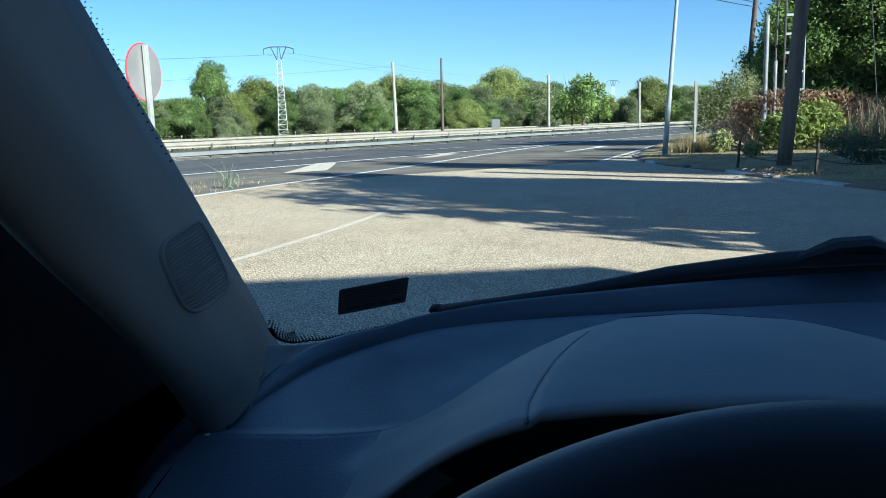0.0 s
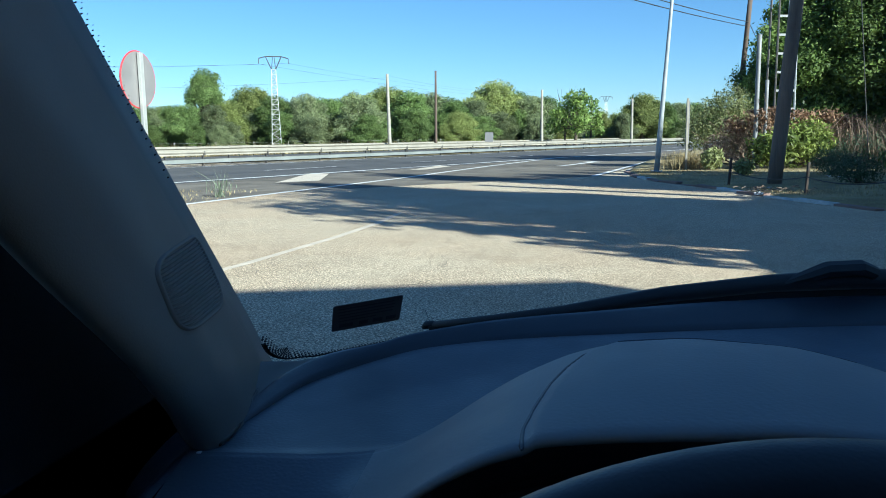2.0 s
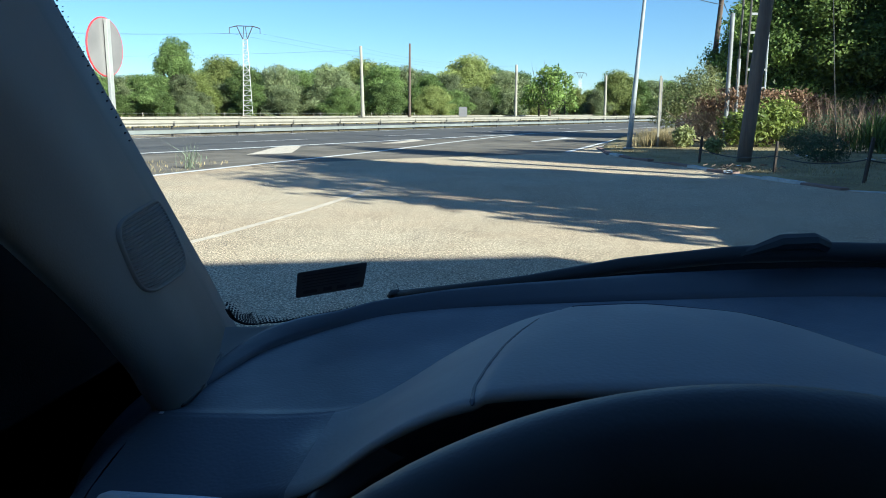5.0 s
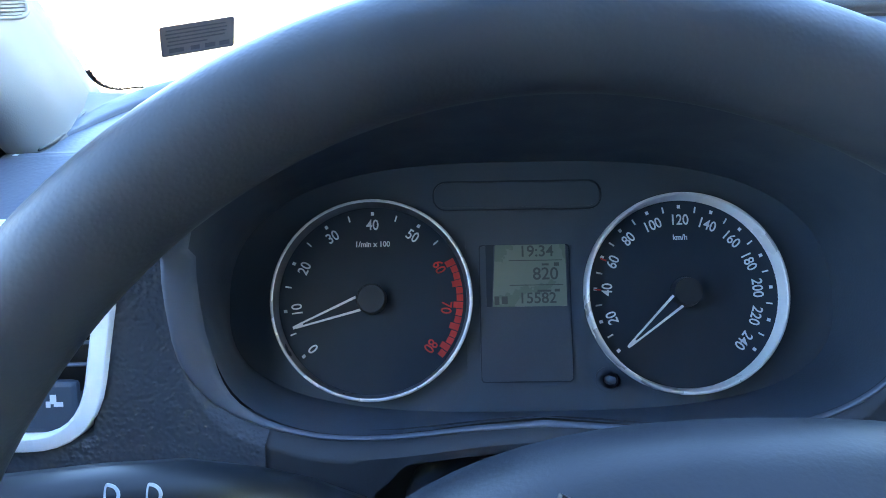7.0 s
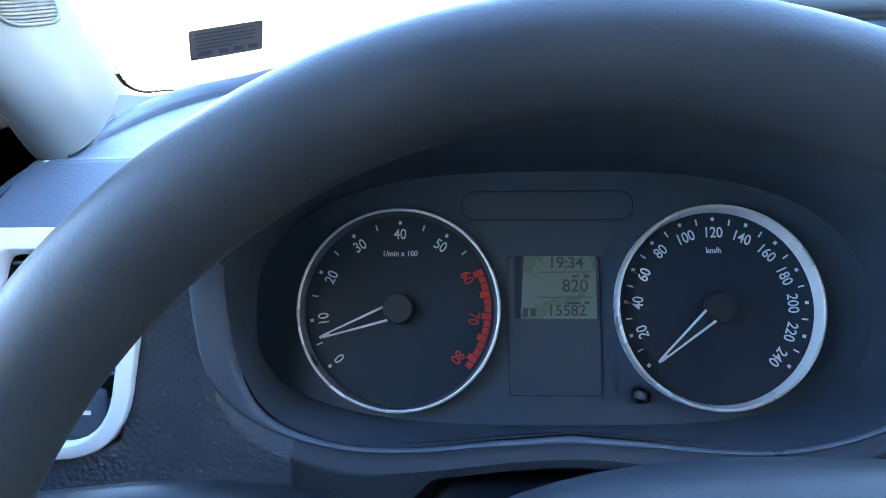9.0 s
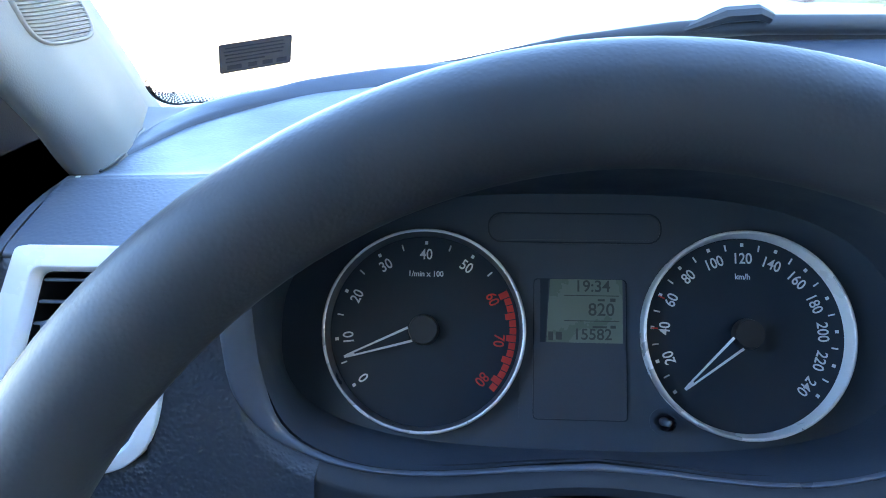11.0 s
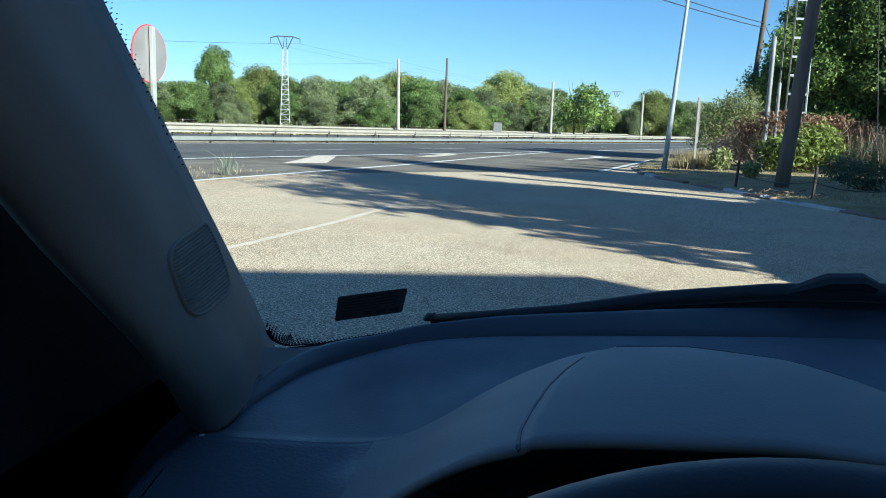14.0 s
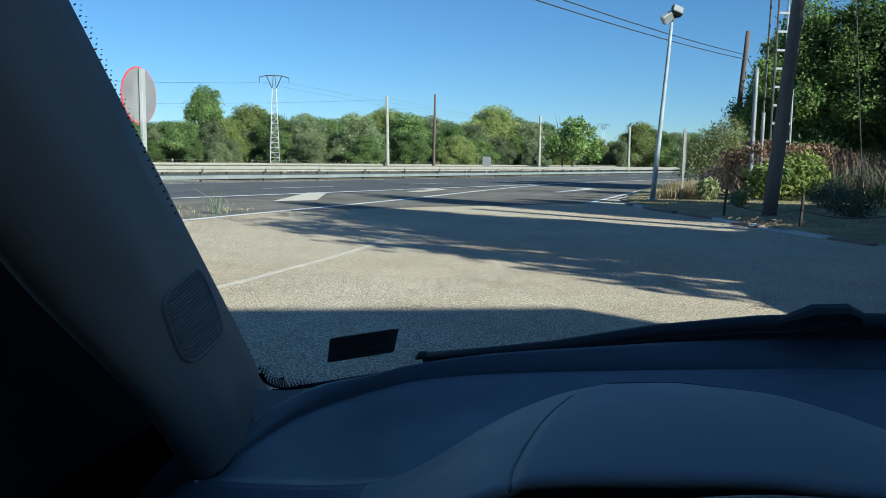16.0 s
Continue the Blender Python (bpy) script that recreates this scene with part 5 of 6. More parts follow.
def dial(u, v, name, label, ticks, numbers, unit, needle, red=None):
    """A round instrument: bezel ring, face, ticks, numbers and a forked needle."""
    g = thing(name, "", "", pose(u, v, 0))
    g.parent = cluster
    tagged(g, label)
    bm = bmesh.new()
    bmesh.ops.create_cone(bm, cap_ends=True, segments=96, radius1=0.056, radius2=0.056, depth=0.001, matrix=pose(0, 0, 0.0008))
    part("face", bm, "dial", g)
    bm = bmesh.new()
    prof = [(0.0578, 0.0), (0.0579, 0.0095), (0.0575, 0.0112), (0.0567, 0.0116), (0.0559, 0.0110), (0.0545, 0.0014)]
    sheet(bm, [[(r * math.cos(2 * math.pi * k / 96), r * math.sin(2 * math.pi * k / 96), z) for k in range(96)] for r, z in prof[:5]], closed=True)
    part("bezel", bm, "chrome", g, "satin chrome ring", smooth=True)
    bm = bmesh.new()
    sheet(bm, [[(r * math.cos(2 * math.pi * k / 96), r * math.sin(2 * math.pi * k / 96), z) for k in range(96)] for r, z in prof[4:]], closed=True)
    # bright ring here, dull ring there: the light on each dial put into colour
    part("inner_ring", bm, "silver" if red is None else "trim", g, smooth=True)
    for a, big in ticks:
        bm = bmesh.new()
        if big:
            box(bm, (0.0508, 0, 0.0015), (0.002, 0.0018, 0.0003), Matrix.Rotation(radians(a), 4, "Z"))
        else:
            box(bm, (0.0496, 0, 0.0015), (0.0036, 0.0009, 0.0003), Matrix.Rotation(radians(a), 4, "Z"))
        part("tick", bm, "white_print", g)
    if red:
        a0, a1, n = red
        for k in range(n):
            t0, t1 = a0 + (a1 - a0) * (k + 0.05) / n, a0 + (a1 - a0) * (k + 0.93) / n
            pts = [(r * math.cos(radians(t)), r * math.sin(radians(t))) for r, ts in ((0.0526, (t0, (t0 + t1) / 2, t1)), (0.0488 if k % 3 else 0.047, (t1, (t0 + t1) / 2, t0))) for t in ts]
            bm = bmesh.new()
            plate(bm, pts[::-1], pose(0, 0, 0.0014), 0.0003)
            part("red_block", bm, "red_print", g)
    else:
        bm = bmesh.new()
        for a in (177, 156):
            box(bm, (0.0496, 0, 0.0016), (0.0036, 0.0008, 0.0003), Matrix.Rotation(radians(a), 4, "Z"))
        part("red_ticks", bm, "red_print", g)
    for text, a, mat, tilt in numbers:
        r = 0.0438 if len(text) < 3 else 0.0428
        if mat == "red_print":
            r = 0.0428
        words("number", text, 0.0086, mat, pose(r * math.cos(radians(a)), r * math.sin(radians(a)), 0.0016, 0, 0, tilt), g, stretch=0.86, bold=0.00011)
    words("unit_text", unit, 0.0045, "white_print", pose(0, 0.0325, 0.0016), g, stretch=0.95, bold=0.0001)
    bm = bmesh.new()
    bmesh.ops.create_cone(bm, cap_ends=True, segments=32, radius1=0.0088, radius2=0.0078, depth=0.006, matrix=pose(0, 0, 0.0095))
    part("needle_cap", bm, "black", g, smooth=False)
    bm = bmesh.new()
    na = Matrix.Rotation(radians(needle), 4, "Z")
    for s in (-1, 1):
        p = [(0.0078, s * 0.0032), (0.0078, s * 0.0046), (0.0455, s * 0.0010), (0.0465, 0.0)]
        plate(bm, p if s < 0 else p[::-1], na @ pose(0, 0, 0.0105), 0.0006)
    box(bm, (0.044, 0, 0.0108), (0.006, 0.0016, 0.0006), na)
    part("needle", bm, "white_print", g, "white forked needle")
    return g


T0, TS = 219.0, -32.25
dial(-0.0915, -0.0022, "tachometer", "black rev counter with a red zone", [(T0 + TS * k / 2, k % 2 == 0) for k in range(0, 12)],
     [(str(10 * k if k else 0), T0 + TS * k, "white_print" if k < 6 else "red_print", T0 + TS * k - 90) for k in range(9)], "1/min x 100", 200.0, (T0 + TS * 5.95, T0 + TS * 8.05, 14))
S0, SS = 220.0, -21.7
dial(0.0885, -0.001, "speedometer", "black speedometer", [(S0 + SS * k / 2, k % 2 == 0) for k in range(0, 25)],
     [(str(20 * k), S0 + SS * k, "white_print", S0 + SS * k - 90) for k in range(1, 13)], "km/h", 221.0)
bm = bmesh.new()
rod(bm, (0.043, -0.05, 0), (0.043, -0.05, 0.014), 0.0048, 0.0042, 16)
part("reset_knob", bm, "lens", cluster, "clear plastic reset knob", smooth=True)
bm = bmesh.new()
rod(bm, (0.043, -0.05, 0.0012), (0.043, -0.05, 0.0125), 0.0026, 0.0022, 12)
part("knob_core", bm, "trim", cluster, smooth=True)
bm = bmesh.new()
rod(bm, (0.043, -0.05, 0.0002), (0.043, -0.05, 0.001), 0.0075, 0.0075, 20)
part("knob_recess", bm, "lining", cluster)

# ---- steering wheel ----
WT = radians(31.4)
WM = Matrix(((1, 0, 0, 0.070), (0, math.sin(WT), -math.cos(WT), 0.1037), (0, math.cos(WT), math.sin(WT), 0.9407), (0, 0, 0, 1)))
wheel = thing("steering_wheel", "black steering wheel with a grained rim and rounded hub", "steering wheel", WM)
bm = bmesh.new()
n = 120
rows = []
for k in range(n):
    t = 2 * math.pi * k / n
    rr = 0.0163
    rows.append([((0.170 + rr * math.cos(a)) * math.cos(t), (0.170 + rr * math.cos(a)) * math.sin(t), rr * 0.98 * math.sin(a)) for a in [2 * math.pi * j / 28 for j in range(28)]])
vs = [[bm.verts.new(p) for p in row] for row in rows]
for i in range(n):
    a, b = vs[i], vs[(i + 1) % n]
    for j in range(28):
        bm.faces.new((a[j], b[j], b[(j + 1) % 28], a[(j + 1) % 28]))
part("rim", bm, "leather", wheel, smooth=True)
bm = bmesh.new()
rows = []
for k in range(12):
    f = k / 11
    rad = math.cos(f * math.pi / 2) ** 0.55
    rows.append([(x * rad, y * rad - 0.012, -0.022 + 0.046 * math.sin(f * math.pi / 2)) for x, y in loop(0.050, 0.130, 0.081, 0.085, 2.4, 72)])
sheet(bm, rows[:-1], closed=True)
bm.faces.new([bm.verts.new(p) for p in rows[-2]])
hub = part("hub", bm, "hub", wheel, "smooth airbag cover", smooth=True)
for s in (-1, 1):
    bm = bmesh.new()
    tube(bm, [(0.05 + s * (0.058 + 0.03 * math.sin(k / 10 * math.pi / 2)), 0.056 - 0.1 * k / 10, 0.0185 - 0.006 * (k / 10)) for k in range(11)], 0.0014, 6)
    part("hub_seam", bm, "black", hub)
for a in (188, -8, 250, 290):
    bm = bmesh.new()
    ca, sa = math.cos(radians(a)), math.sin(radians(a))
    tube(bm, [(0.07 * ca, 0.07 * sa - 0.01, -0.006), (0.12 * ca, 0.12 * sa - 0.004, -0.006), (0.163 * ca, 0.163 * sa, -0.002)], [0.026, 0.02, 0.016], 12, flat=0.5)
    part("spoke", bm, "leather", wheel, smooth=True)
column = thing("steering_column", "black plastic steering column shroud", "steering column")
bm = bmesh.new()
box(bm, (0.078, 0.255, 0.835), (0.13, 0.17, 0.075), pose(0, 0, 0) @ Matrix.Translation((0.078, 0.255, 0.858)) @ Matrix.Rotation(radians(-20), 4, "X") @ Matrix.Translation((-0.078, -0.255, -0.858)), bevel=0.024, seg=4)
part("shroud", bm, "stalk", column, smooth=True)
stalk = thing("indicator_stalk", "dark grey indicator stalk with lamp symbols", "control stalk")
bm = bmesh.new()
tube(bm, [(0.0, 0.24, 0.885), (-0.018, 0.225, 0.905), (-0.034, 0.208, 0.922), (-0.052, 0.194, 0.934), (-0.075, 0.182, 0.9405), (-0.105, 0.175, 0.942), (-0.135, 0.17, 0.94)], [0.008, 0.010, 0.0125, 0.0145, 0.0155, 0.0155, 0.013], 14, flat=0.85)
part("lever", bm, "stalk", stalk, smooth=True)
bm = bmesh.new()
for x in (-0.055, -0.068):
    ring(bm, [(x + 0.0042 * math.cos(t) * (1.0 if math.cos(t) > 0 else 0.2), 0.0036 * math.sin(t)) for t in [2 * math.pi * k / 20 for k in range(20)]], [(x + 0.0032 * math.cos(t) * (1.0 if math.cos(t) > 0 else 0.1), 0.0026 * math.sin(t)) for t in [2 * math.pi * k / 20 for k in range(20)]], pose(0, 0.1735, 0.9525, 60), 0.0004)
part("lamp_symbols", bm, "white_print", stalk)

# ---- air vent and light switch in one silver frame ----
tilt = math.degrees(FT)
VM = Matrix(((1, 0, 0, -0.165), (0, math.sin(FT), -math.cos(FT), face_y(0.9275)), (0, math.cos(FT), math.sin(FT), 0.9275), (0, 0, 0, 1)))
vent = thing("air_vent", "louvred air vent and light switch in a silver frame", "air vent", VM)


def cornered(corners, seg=8):
    """An outline through corners (x, y, radius), each rounded."""
    out, n = [], len(corners)
    for i in range(n):
        p = Vector(corners[i][:2])
        a, b = (Vector(corners[i - 1][:2]) - p).normalized(), (Vector(corners[(i + 1) % n][:2]) - p).normalized()
        r = corners[i][2]
        for k in range(seg + 1):
            u = k / seg
            q = p + a * r * (1 - u) ** 2 + b * r * u ** 2
            out.append((q.x, q.y))
    return out


def vent_line(inset):
    """The frame's outline, drawn in by a part of its bar: 0 outside, 1 inside."""
    o = ((-0.0335, 0.0615, 0.004), (-0.0745, -0.052, 0.010), (0.030, -0.052, 0.034), (0.0478, 0.0615, 0.021))
    i = ((-0.0215, 0.0490, 0.005), (-0.0480, -0.043, 0.006), (0.021, -0.043, 0.024), (0.0365, 0.0490, 0.015))
    return cornered([tuple(a + (b - a) * inset for a, b in zip(p, q)) for p, q in zip(o, i)])


bm = bmesh.new()
sheet(bm, [[(x, y, z) for x, y in vent_line(f)] for f, z in ((0.0, -0.006), (0.0, 0.0026), (0.03, 0.0033), (0.06, 0.0036), (0.08, 0.0037), (0.72, 0.0050), (0.75, 0.0050), (0.79, 0.0047), (0.98, 0.0012), (1.0, 0.0005), (1.02, -0.001))], closed=True)
bmesh.ops.recalc_face_normals(bm, faces=bm.faces)
part("frame", bm, "silver", vent, "silver frame", smooth=True)
bm = bmesh.new()
sheet(bm, [[(x, y, z) for x, y in vent_line(f)] for f, z in ((1.02, -0.001), (1.03, -0.034))], closed=True)
bmesh.ops.recalc_face_normals(bm, faces=bm.faces)
part("duct", bm, "frit", vent, "dark inside of the vent")
bm = bmesh.new()
plate(bm, vent_line(1.02), pose(0, 0, -0.034), 0.001)
bmesh.ops.recalc_face_normals(bm, faces=bm.faces)
part("backing", bm, "frit", vent)
for k in range(6):
    bm = bmesh.new()
    y = 0.0445 - 0.0109 * k
    x0, x1 = -0.0218 - 0.29 * (0.049 - y) + 0.001, 0.0362 - 0.155 * (0.049 - y)
    box(bm, ((x0 + x1) / 2, y, -0.003), (x1 - x0, 0.0016, 0.004), bevel=0.0005, seg=1)
    part("slat", bm, "trim", vent)
bm = bmesh.new()
box(bm, (-0.005, 0.0225, 0.0015), (0.034, 0.0055, 0.007), bevel=0.0022)
part("slider", bm, "trim", vent)
bm = bmesh.new()
box(bm, (-0.011, -0.030, -0.0005), (0.066, 0.026, 0.005), bevel=0.003)
sw = part("switch_panel", bm, "panel", vent)
bm = bmesh.new()
rod(bm, (-0.020, -0.030, 0.001), (-0.020, -0.030, 0.009), 0.011, 0.0098, 28)
part("switch_knob", bm, "black", sw, smooth=False)
bm = bmesh.new()
for a, b, w, h in ((0.010, -0.026, 0.003, 0.0045), (0.0125, -0.0285, 0.0045, 0.0022), (0.0075, -0.0285, 0.0022, 0.003)):
    box(bm, (a, b, 0.0022), (w, h, 0.0003))
part("lamp_symbol", bm, "white_print", sw)

# ---- pillar, door, windscreen ----
pillar = thing("pillar_trim", "pale grey plastic windscreen pillar trim with a ribbed speaker grille", "pillar trim")


def pillar_shift(z, f):
    """How far the pillar leans out, on its glass side and on its door side."""
    low = smooth01((1.035 - z) / 0.035)
    glass_side, door_side = -0.0105 - 0.0015 * low, -0.005 * low - 0.010 * smooth01((z - 1.06) / 0.08)
    return glass_side + (door_side - glass_side) * smooth01((f - 0.35) / 0.4)


def pillar_at(z, f):
    """The pillar's inner skin; f runs from the glass edge round to the door."""
    dy = -0.95 * (z - 1.09)
    pts = [(-0.236, 0.530), (-0.226, 0.503), (-0.2185, 0.482), (-0.203, 0.432), (-0.189, 0.382), (-0.1865, 0.350), (-0.189, 0.325), (-0.198, 0.314), (-0.214, 0.330), (-0.235, 0.370)]
    t = f * (len(pts) - 1)
    i = min(int(t), len(pts) - 2)
    u = t - i
    p0, p1, p2, p3 = pts[max(i - 1, 0)], pts[i], pts[i + 1], pts[min(i + 2, len(pts) - 1)]
    c = [0.5 * (2 * b + (d - a) * u + (2 * a - 5 * b + 4 * d - e) * u * u + (3 * b - a - 3 * d + e) * u ** 3) for a, b, d, e in zip(p0, p1, p2, p3)]
    return Vector((c[0] + pillar_shift(z, f), c[1] + dy, z))


bm = bmesh.new()
rows = []
for k in range(70):
    z = 0.955 + 0.56 * k / 69
    rows.append([pillar_at(z, j / 60) for j in range(61)])
sheet(bm, rows)
part("cover", bm, "fabric", pillar, smooth=True)
# speaker grille: a rounded raised pad with ribs lying on the skin
CORNERS = ((1.113, 0.16), (1.064, 0.255), (1.076, 0.525), (1.114, 0.446))


def on_pillar(u, v, lift):
    """A place on the skin within the grille: u from the glass side (-1) to the door (1), v up (-1 to 1)."""
    a, b = (u + 1) / 2, (v + 1) / 2
    (z0, f0), (z1, f1), (z2, f2), (z3, f3) = CORNERS
    z = (z1 * (1 - b) + z0 * b) * (1 - a) + (z2 * (1 - b) + z3 * b) * a
    f = (f1 * (1 - b) + f0 * b) * (1 - a) + (f2 * (1 - b) + f3 * b) * a
    p = pillar_at(z, f)
    nrm = (pillar_at(z, f + 0.01) - pillar_at(z, f - 0.01)).cross(pillar_at(z + 0.004, f) - pillar_at(z - 0.004, f)).normalized()
    if nrm.x < 0:
        nrm = -nrm
    return p + nrm * lift


def grille_outline(s, n=64):
    out = []
    for k in range(n):
        t = 2 * math.pi * k / n
        c, d = math.cos(t), math.sin(t)
        out.append((s * math.copysign(abs(c) ** 0.42, c), s * math.copysign(abs(d) ** 0.42, d)))
    return out


bm = bmesh.new()
sheet(bm, [[on_pillar(u, v, l) for u, v in grille_outline(s)] for s, l in ((1.08, -0.001), (1.055, 0.0013), (1.0, 0.0016), (0.965, 0.0002))], closed=True)
grille = part("speaker_rim", bm, "fabric", pillar, smooth=True)
bm = bmesh.new()
rows = []
for i in range(177):
    v = -0.975 + 1.95 * i / 176
    half = 0.97 * max(0.0, 1 - (abs(v) / 0.99) ** 4.5) ** (1 / 4.5)
    rows.append([on_pillar(half * (2 * j / 14 - 1), v, 0.0004 + 0.0012 * math.sin(i / 176 * 21 * 2 * math.pi)) for j in range(15)])
sheet(bm, rows)
part("speaker_grille", bm, "fabric", grille, "ribbed grille", smooth=True)
# black tube standing for the shade in the gap where the pillar meets the dashboard
bm = bmesh.new()
tube(bm, glide([(-0.2095, 0.507, 0.9995), (-0.204, 0.478, 0.9985), (-0.1985, 0.45, 0.9985), (-0.195, 0.428, 0.9985), (-0.1945, 0.411, 0.9985)], 5), [0.0008 + 0.0014 * math.sin(math.pi * k / 20) for k in range(21)], 8)
part("gap", bm, "frit", pillar, "black strip painted for the shade in the gap along the dashboard", smooth=True)
# pale end piece between pillar and dashboard
bm = bmesh.new()
rows = []
for x in [-0.245 + 0.115 * j / 22 for j in range(23)]:
    ya, yb = max(0.44, strip_y(x) + 0.003), glass_y(x, 0.9985)
    rows.append([(x, ya + (max(yb, ya + 0.002) - ya) * k / 8, 0.9985 + 0.004 * smooth01((-0.205 - x) / 0.03)) for k in range(9)])
sheet(bm, rows)
part("end_piece", bm, "fabric", pillar, smooth=True)
bm = bmesh.new()
box(bm, (-0.2, 0.397, 0.999), (0.003, 0.003, 0.002), bevel=0.0006)
part("clip", bm, "silver", pillar)

windscreen = thing("windscreen", "raked curved windscreen with a dotted black edge", "windscreen")
bm = bmesh.new()
rows = []
for k in range(30):
    z = 0.955 + 0.56 * k / 29
    rows.append([(x, glass_y(x, z), z) for x in [-0.26 + 1.26 * j / 40 for j in range(41)]])
sheet(bm, rows)
pane = part("pane", bm, "glass", windscreen, smooth=True)
pane.visible_shadow = False
# dotted edge in the corner and along the pillar
bm = bmesh.new()


def frit_dot(x, z, r):
    p = Vector((x, glass_y(x, z) - 0.002, z))
    m = Matrix.Translation(p) @ Matrix.Rotation(radians(90 - 43.5), 4, "X")
    bm.faces.new([bm.verts.new(m @ Vector((r * math.cos(2 * math.pi * j / 6), r * math.sin(2 * math.pi * j / 6), 0))) for j in range(6)])


# the printed edge: down beside the pillar, round the corner, along the dashboard
edge = [(-0.2198 + 0.035 * (0.331 - 0.0022 * k) - 0.0072 * smooth01((0.331 - 0.0022 * k) / 0.17), 1.351 - 0.0022 * k, 1, 0) for k in range(153)]
edge += [(-0.2078 - 0.012 * math.cos(a), 1.0145 - 0.012 * math.sin(a), math.cos(a), math.sin(a)) for a in [math.pi / 2 * k / 9 for k in range(10)]]
edge += [(-0.2052 + 0.0022 * k, 1.0025 - 0.0022 * smooth01(k / 6) + 0.00022 * k, 0, 1) for k in range(34)]
for k, (x, z, nx, nz) in enumerate(edge):
    deep = (0.0024 if nz == 1 else 0.0008 + 0.0022 * smooth01((z - 1.15) / 0.08)) + 0.0125 * max(0.0, 1 - abs(k - 158) / 14)
    for j in range(8):
        d = 0.0021 * j + 0.00105 * (k % 2)
        if d < deep and (k > 146 or z > 1.15):
            frit_dot(x + nx * d, z + nz * d, (0.0008 if k < 135 else 0.00115) * (1.0 - 0.6 * d / deep))
tagged(part("frit_dots", bm, "frit", windscreen), "black dots printed on the glass", kind="stuff")
bm = bmesh.new()
sheet(bm, [[(x - nx * d, glass_y(x - nx * d, z - nz * d) - 0.001, z - nz * d) for d in (-0.0003, 0.0008, 0.0012 + 0.0014 * nx)] for x, z, nx, nz in edge[150:]])
part("frit_band", bm, "frit", windscreen)

sticker = thing("windscreen_sticker", "small dark sticker with unreadable print on the windscreen", "sticker")
ex = Vector((0.049, 0.0275, 0.0045)).normalized()
ey = Vector((0.005, -0.019, 0.0242))
ey = (ey - ex * ey.dot(ex)).normalized()
ez = ex.cross(ey)
so = Vector((-0.148, 0.5795, 1.0405)) + ez * 0.002
SM = Matrix(((ex.x, ey.x, ez.x, so.x), (ex.y, ey.y, ez.y, so.y), (ex.z, ey.z, ez.z, so.z), (0, 0, 0, 1)))
sticker.matrix_basis = SM
bm = bmesh.new()
plate(bm, rounded(0.0555, 0.0305, 0.0022, 4), pose(0, 0, 0), 0.0003)
part("film", bm, "sticker", sticker)
bm = bmesh.new()
for k, w in enumerate((0.044, 0.046, 0.045, 0.043, 0.03)):
    box(bm, (-0.001 if k < 4 else -0.008, 0.0105 - 0.0036 * k, 0.0004), (w, 0.0011, 0.0002))
for x, w in ((-0.0165, 0.011), (-0.0025, 0.007), (0.009, 0.008), (0.02, 0.008)):
    box(bm, (x, -0.0095, 0.0004), (w, 0.0042, 0.0002))
part("print", bm, "sticker_ink", sticker)


# ---- outside the glass: cowl, wipers, bonnet ----
cowl = thing("scuttle_panel", "black plastic scuttle panel below the windscreen", "scuttle panel")
bm = bmesh.new()
sheet(bm, [[(x, glass_y(x, 0.975) + d, z - 0.5 * max(0, -0.02 - x)) for d, z in ((-0.012, 0.95), (0.03, 0.94), (0.09, 0.935), (0.16, 0.94))] for x in [-0.3 + 1.34 * j / 30 for j in range(31)]])
part("panel", bm, "rubber", cowl, smooth=True)
bm = bmesh.new()
sheet(bm, [[(x, 0.92 + d * 1.0 - 0.25 * (x - 0.37) ** 2, 0.895 - 0.06 * d - 0.12 * d * d - 0.12 * (x - 0.37) ** 2) for d in (0.0, 0.1, 0.25, 0.4, 0.55, 0.7, 0.8)] for x in [-0.36 + 1.46 * j / 24 for j in range(25)]])
tagged(part("bonnet", bm, "body_paint", smooth=True), "dark painted car bonnet", "bonnet", kind="structure")


def wiper(pts, nut, label):
    w = thing("wiper", label, "wiper", group="wipers")
    bm = bmesh.new()
    tube(bm, pts, [0.0048, 0.0062, 0.008, 0.0095, 0.0105, 0.012, 0.0125][: len(pts)], 10, flat=0.8)
    part("arm", bm, "rubber", w, smooth=True)
    bm = bmesh.new()
    tube(bm, [Vector(p) + Vector((0, 0.004, -0.009)) * min(1, 0.35 + 0.4 * k) for k, p in enumerate(pts)], [0.003, 0.0036] + [0.0045] * (len(pts) - 2), 6, flat=2.2)
    part("blade", bm, "rubber", w, smooth=True)
    bm = bmesh.new()
    tip = Vector(pts[0])
    tube(bm, [tip + Vector((-0.007, 0.003, -0.003)), tip + Vector((-0.003, 0.001, 0.0004)), tip + Vector((0.004, 0, 0.001)), tip + Vector((0.008, 0, 0.0005))], [0.003, 0.0056, 0.0058, 0.004], 8, flat=0.8)
    part("end_cap", bm, "rubber", w, smooth=True)
    bm = bmesh.new()
    tube(bm, [(nut[0] - 0.05, nut[1], nut[2] - 0.014), (nut[0] - 0.028, nut[1], nut[2] - 0.006), (nut[0] - 0.012, nut[1], nut[2]), (nut[0] + 0.018, nut[1], nut[2] + 0.002), (nut[0] + 0.03, nut[1], nut[2] - 0.003)], [0.005, 0.010, 0.0125, 0.0125, 0.0105], 8, flat=0.62)
    part("pivot_cap", bm, "rubber", w)
    return w


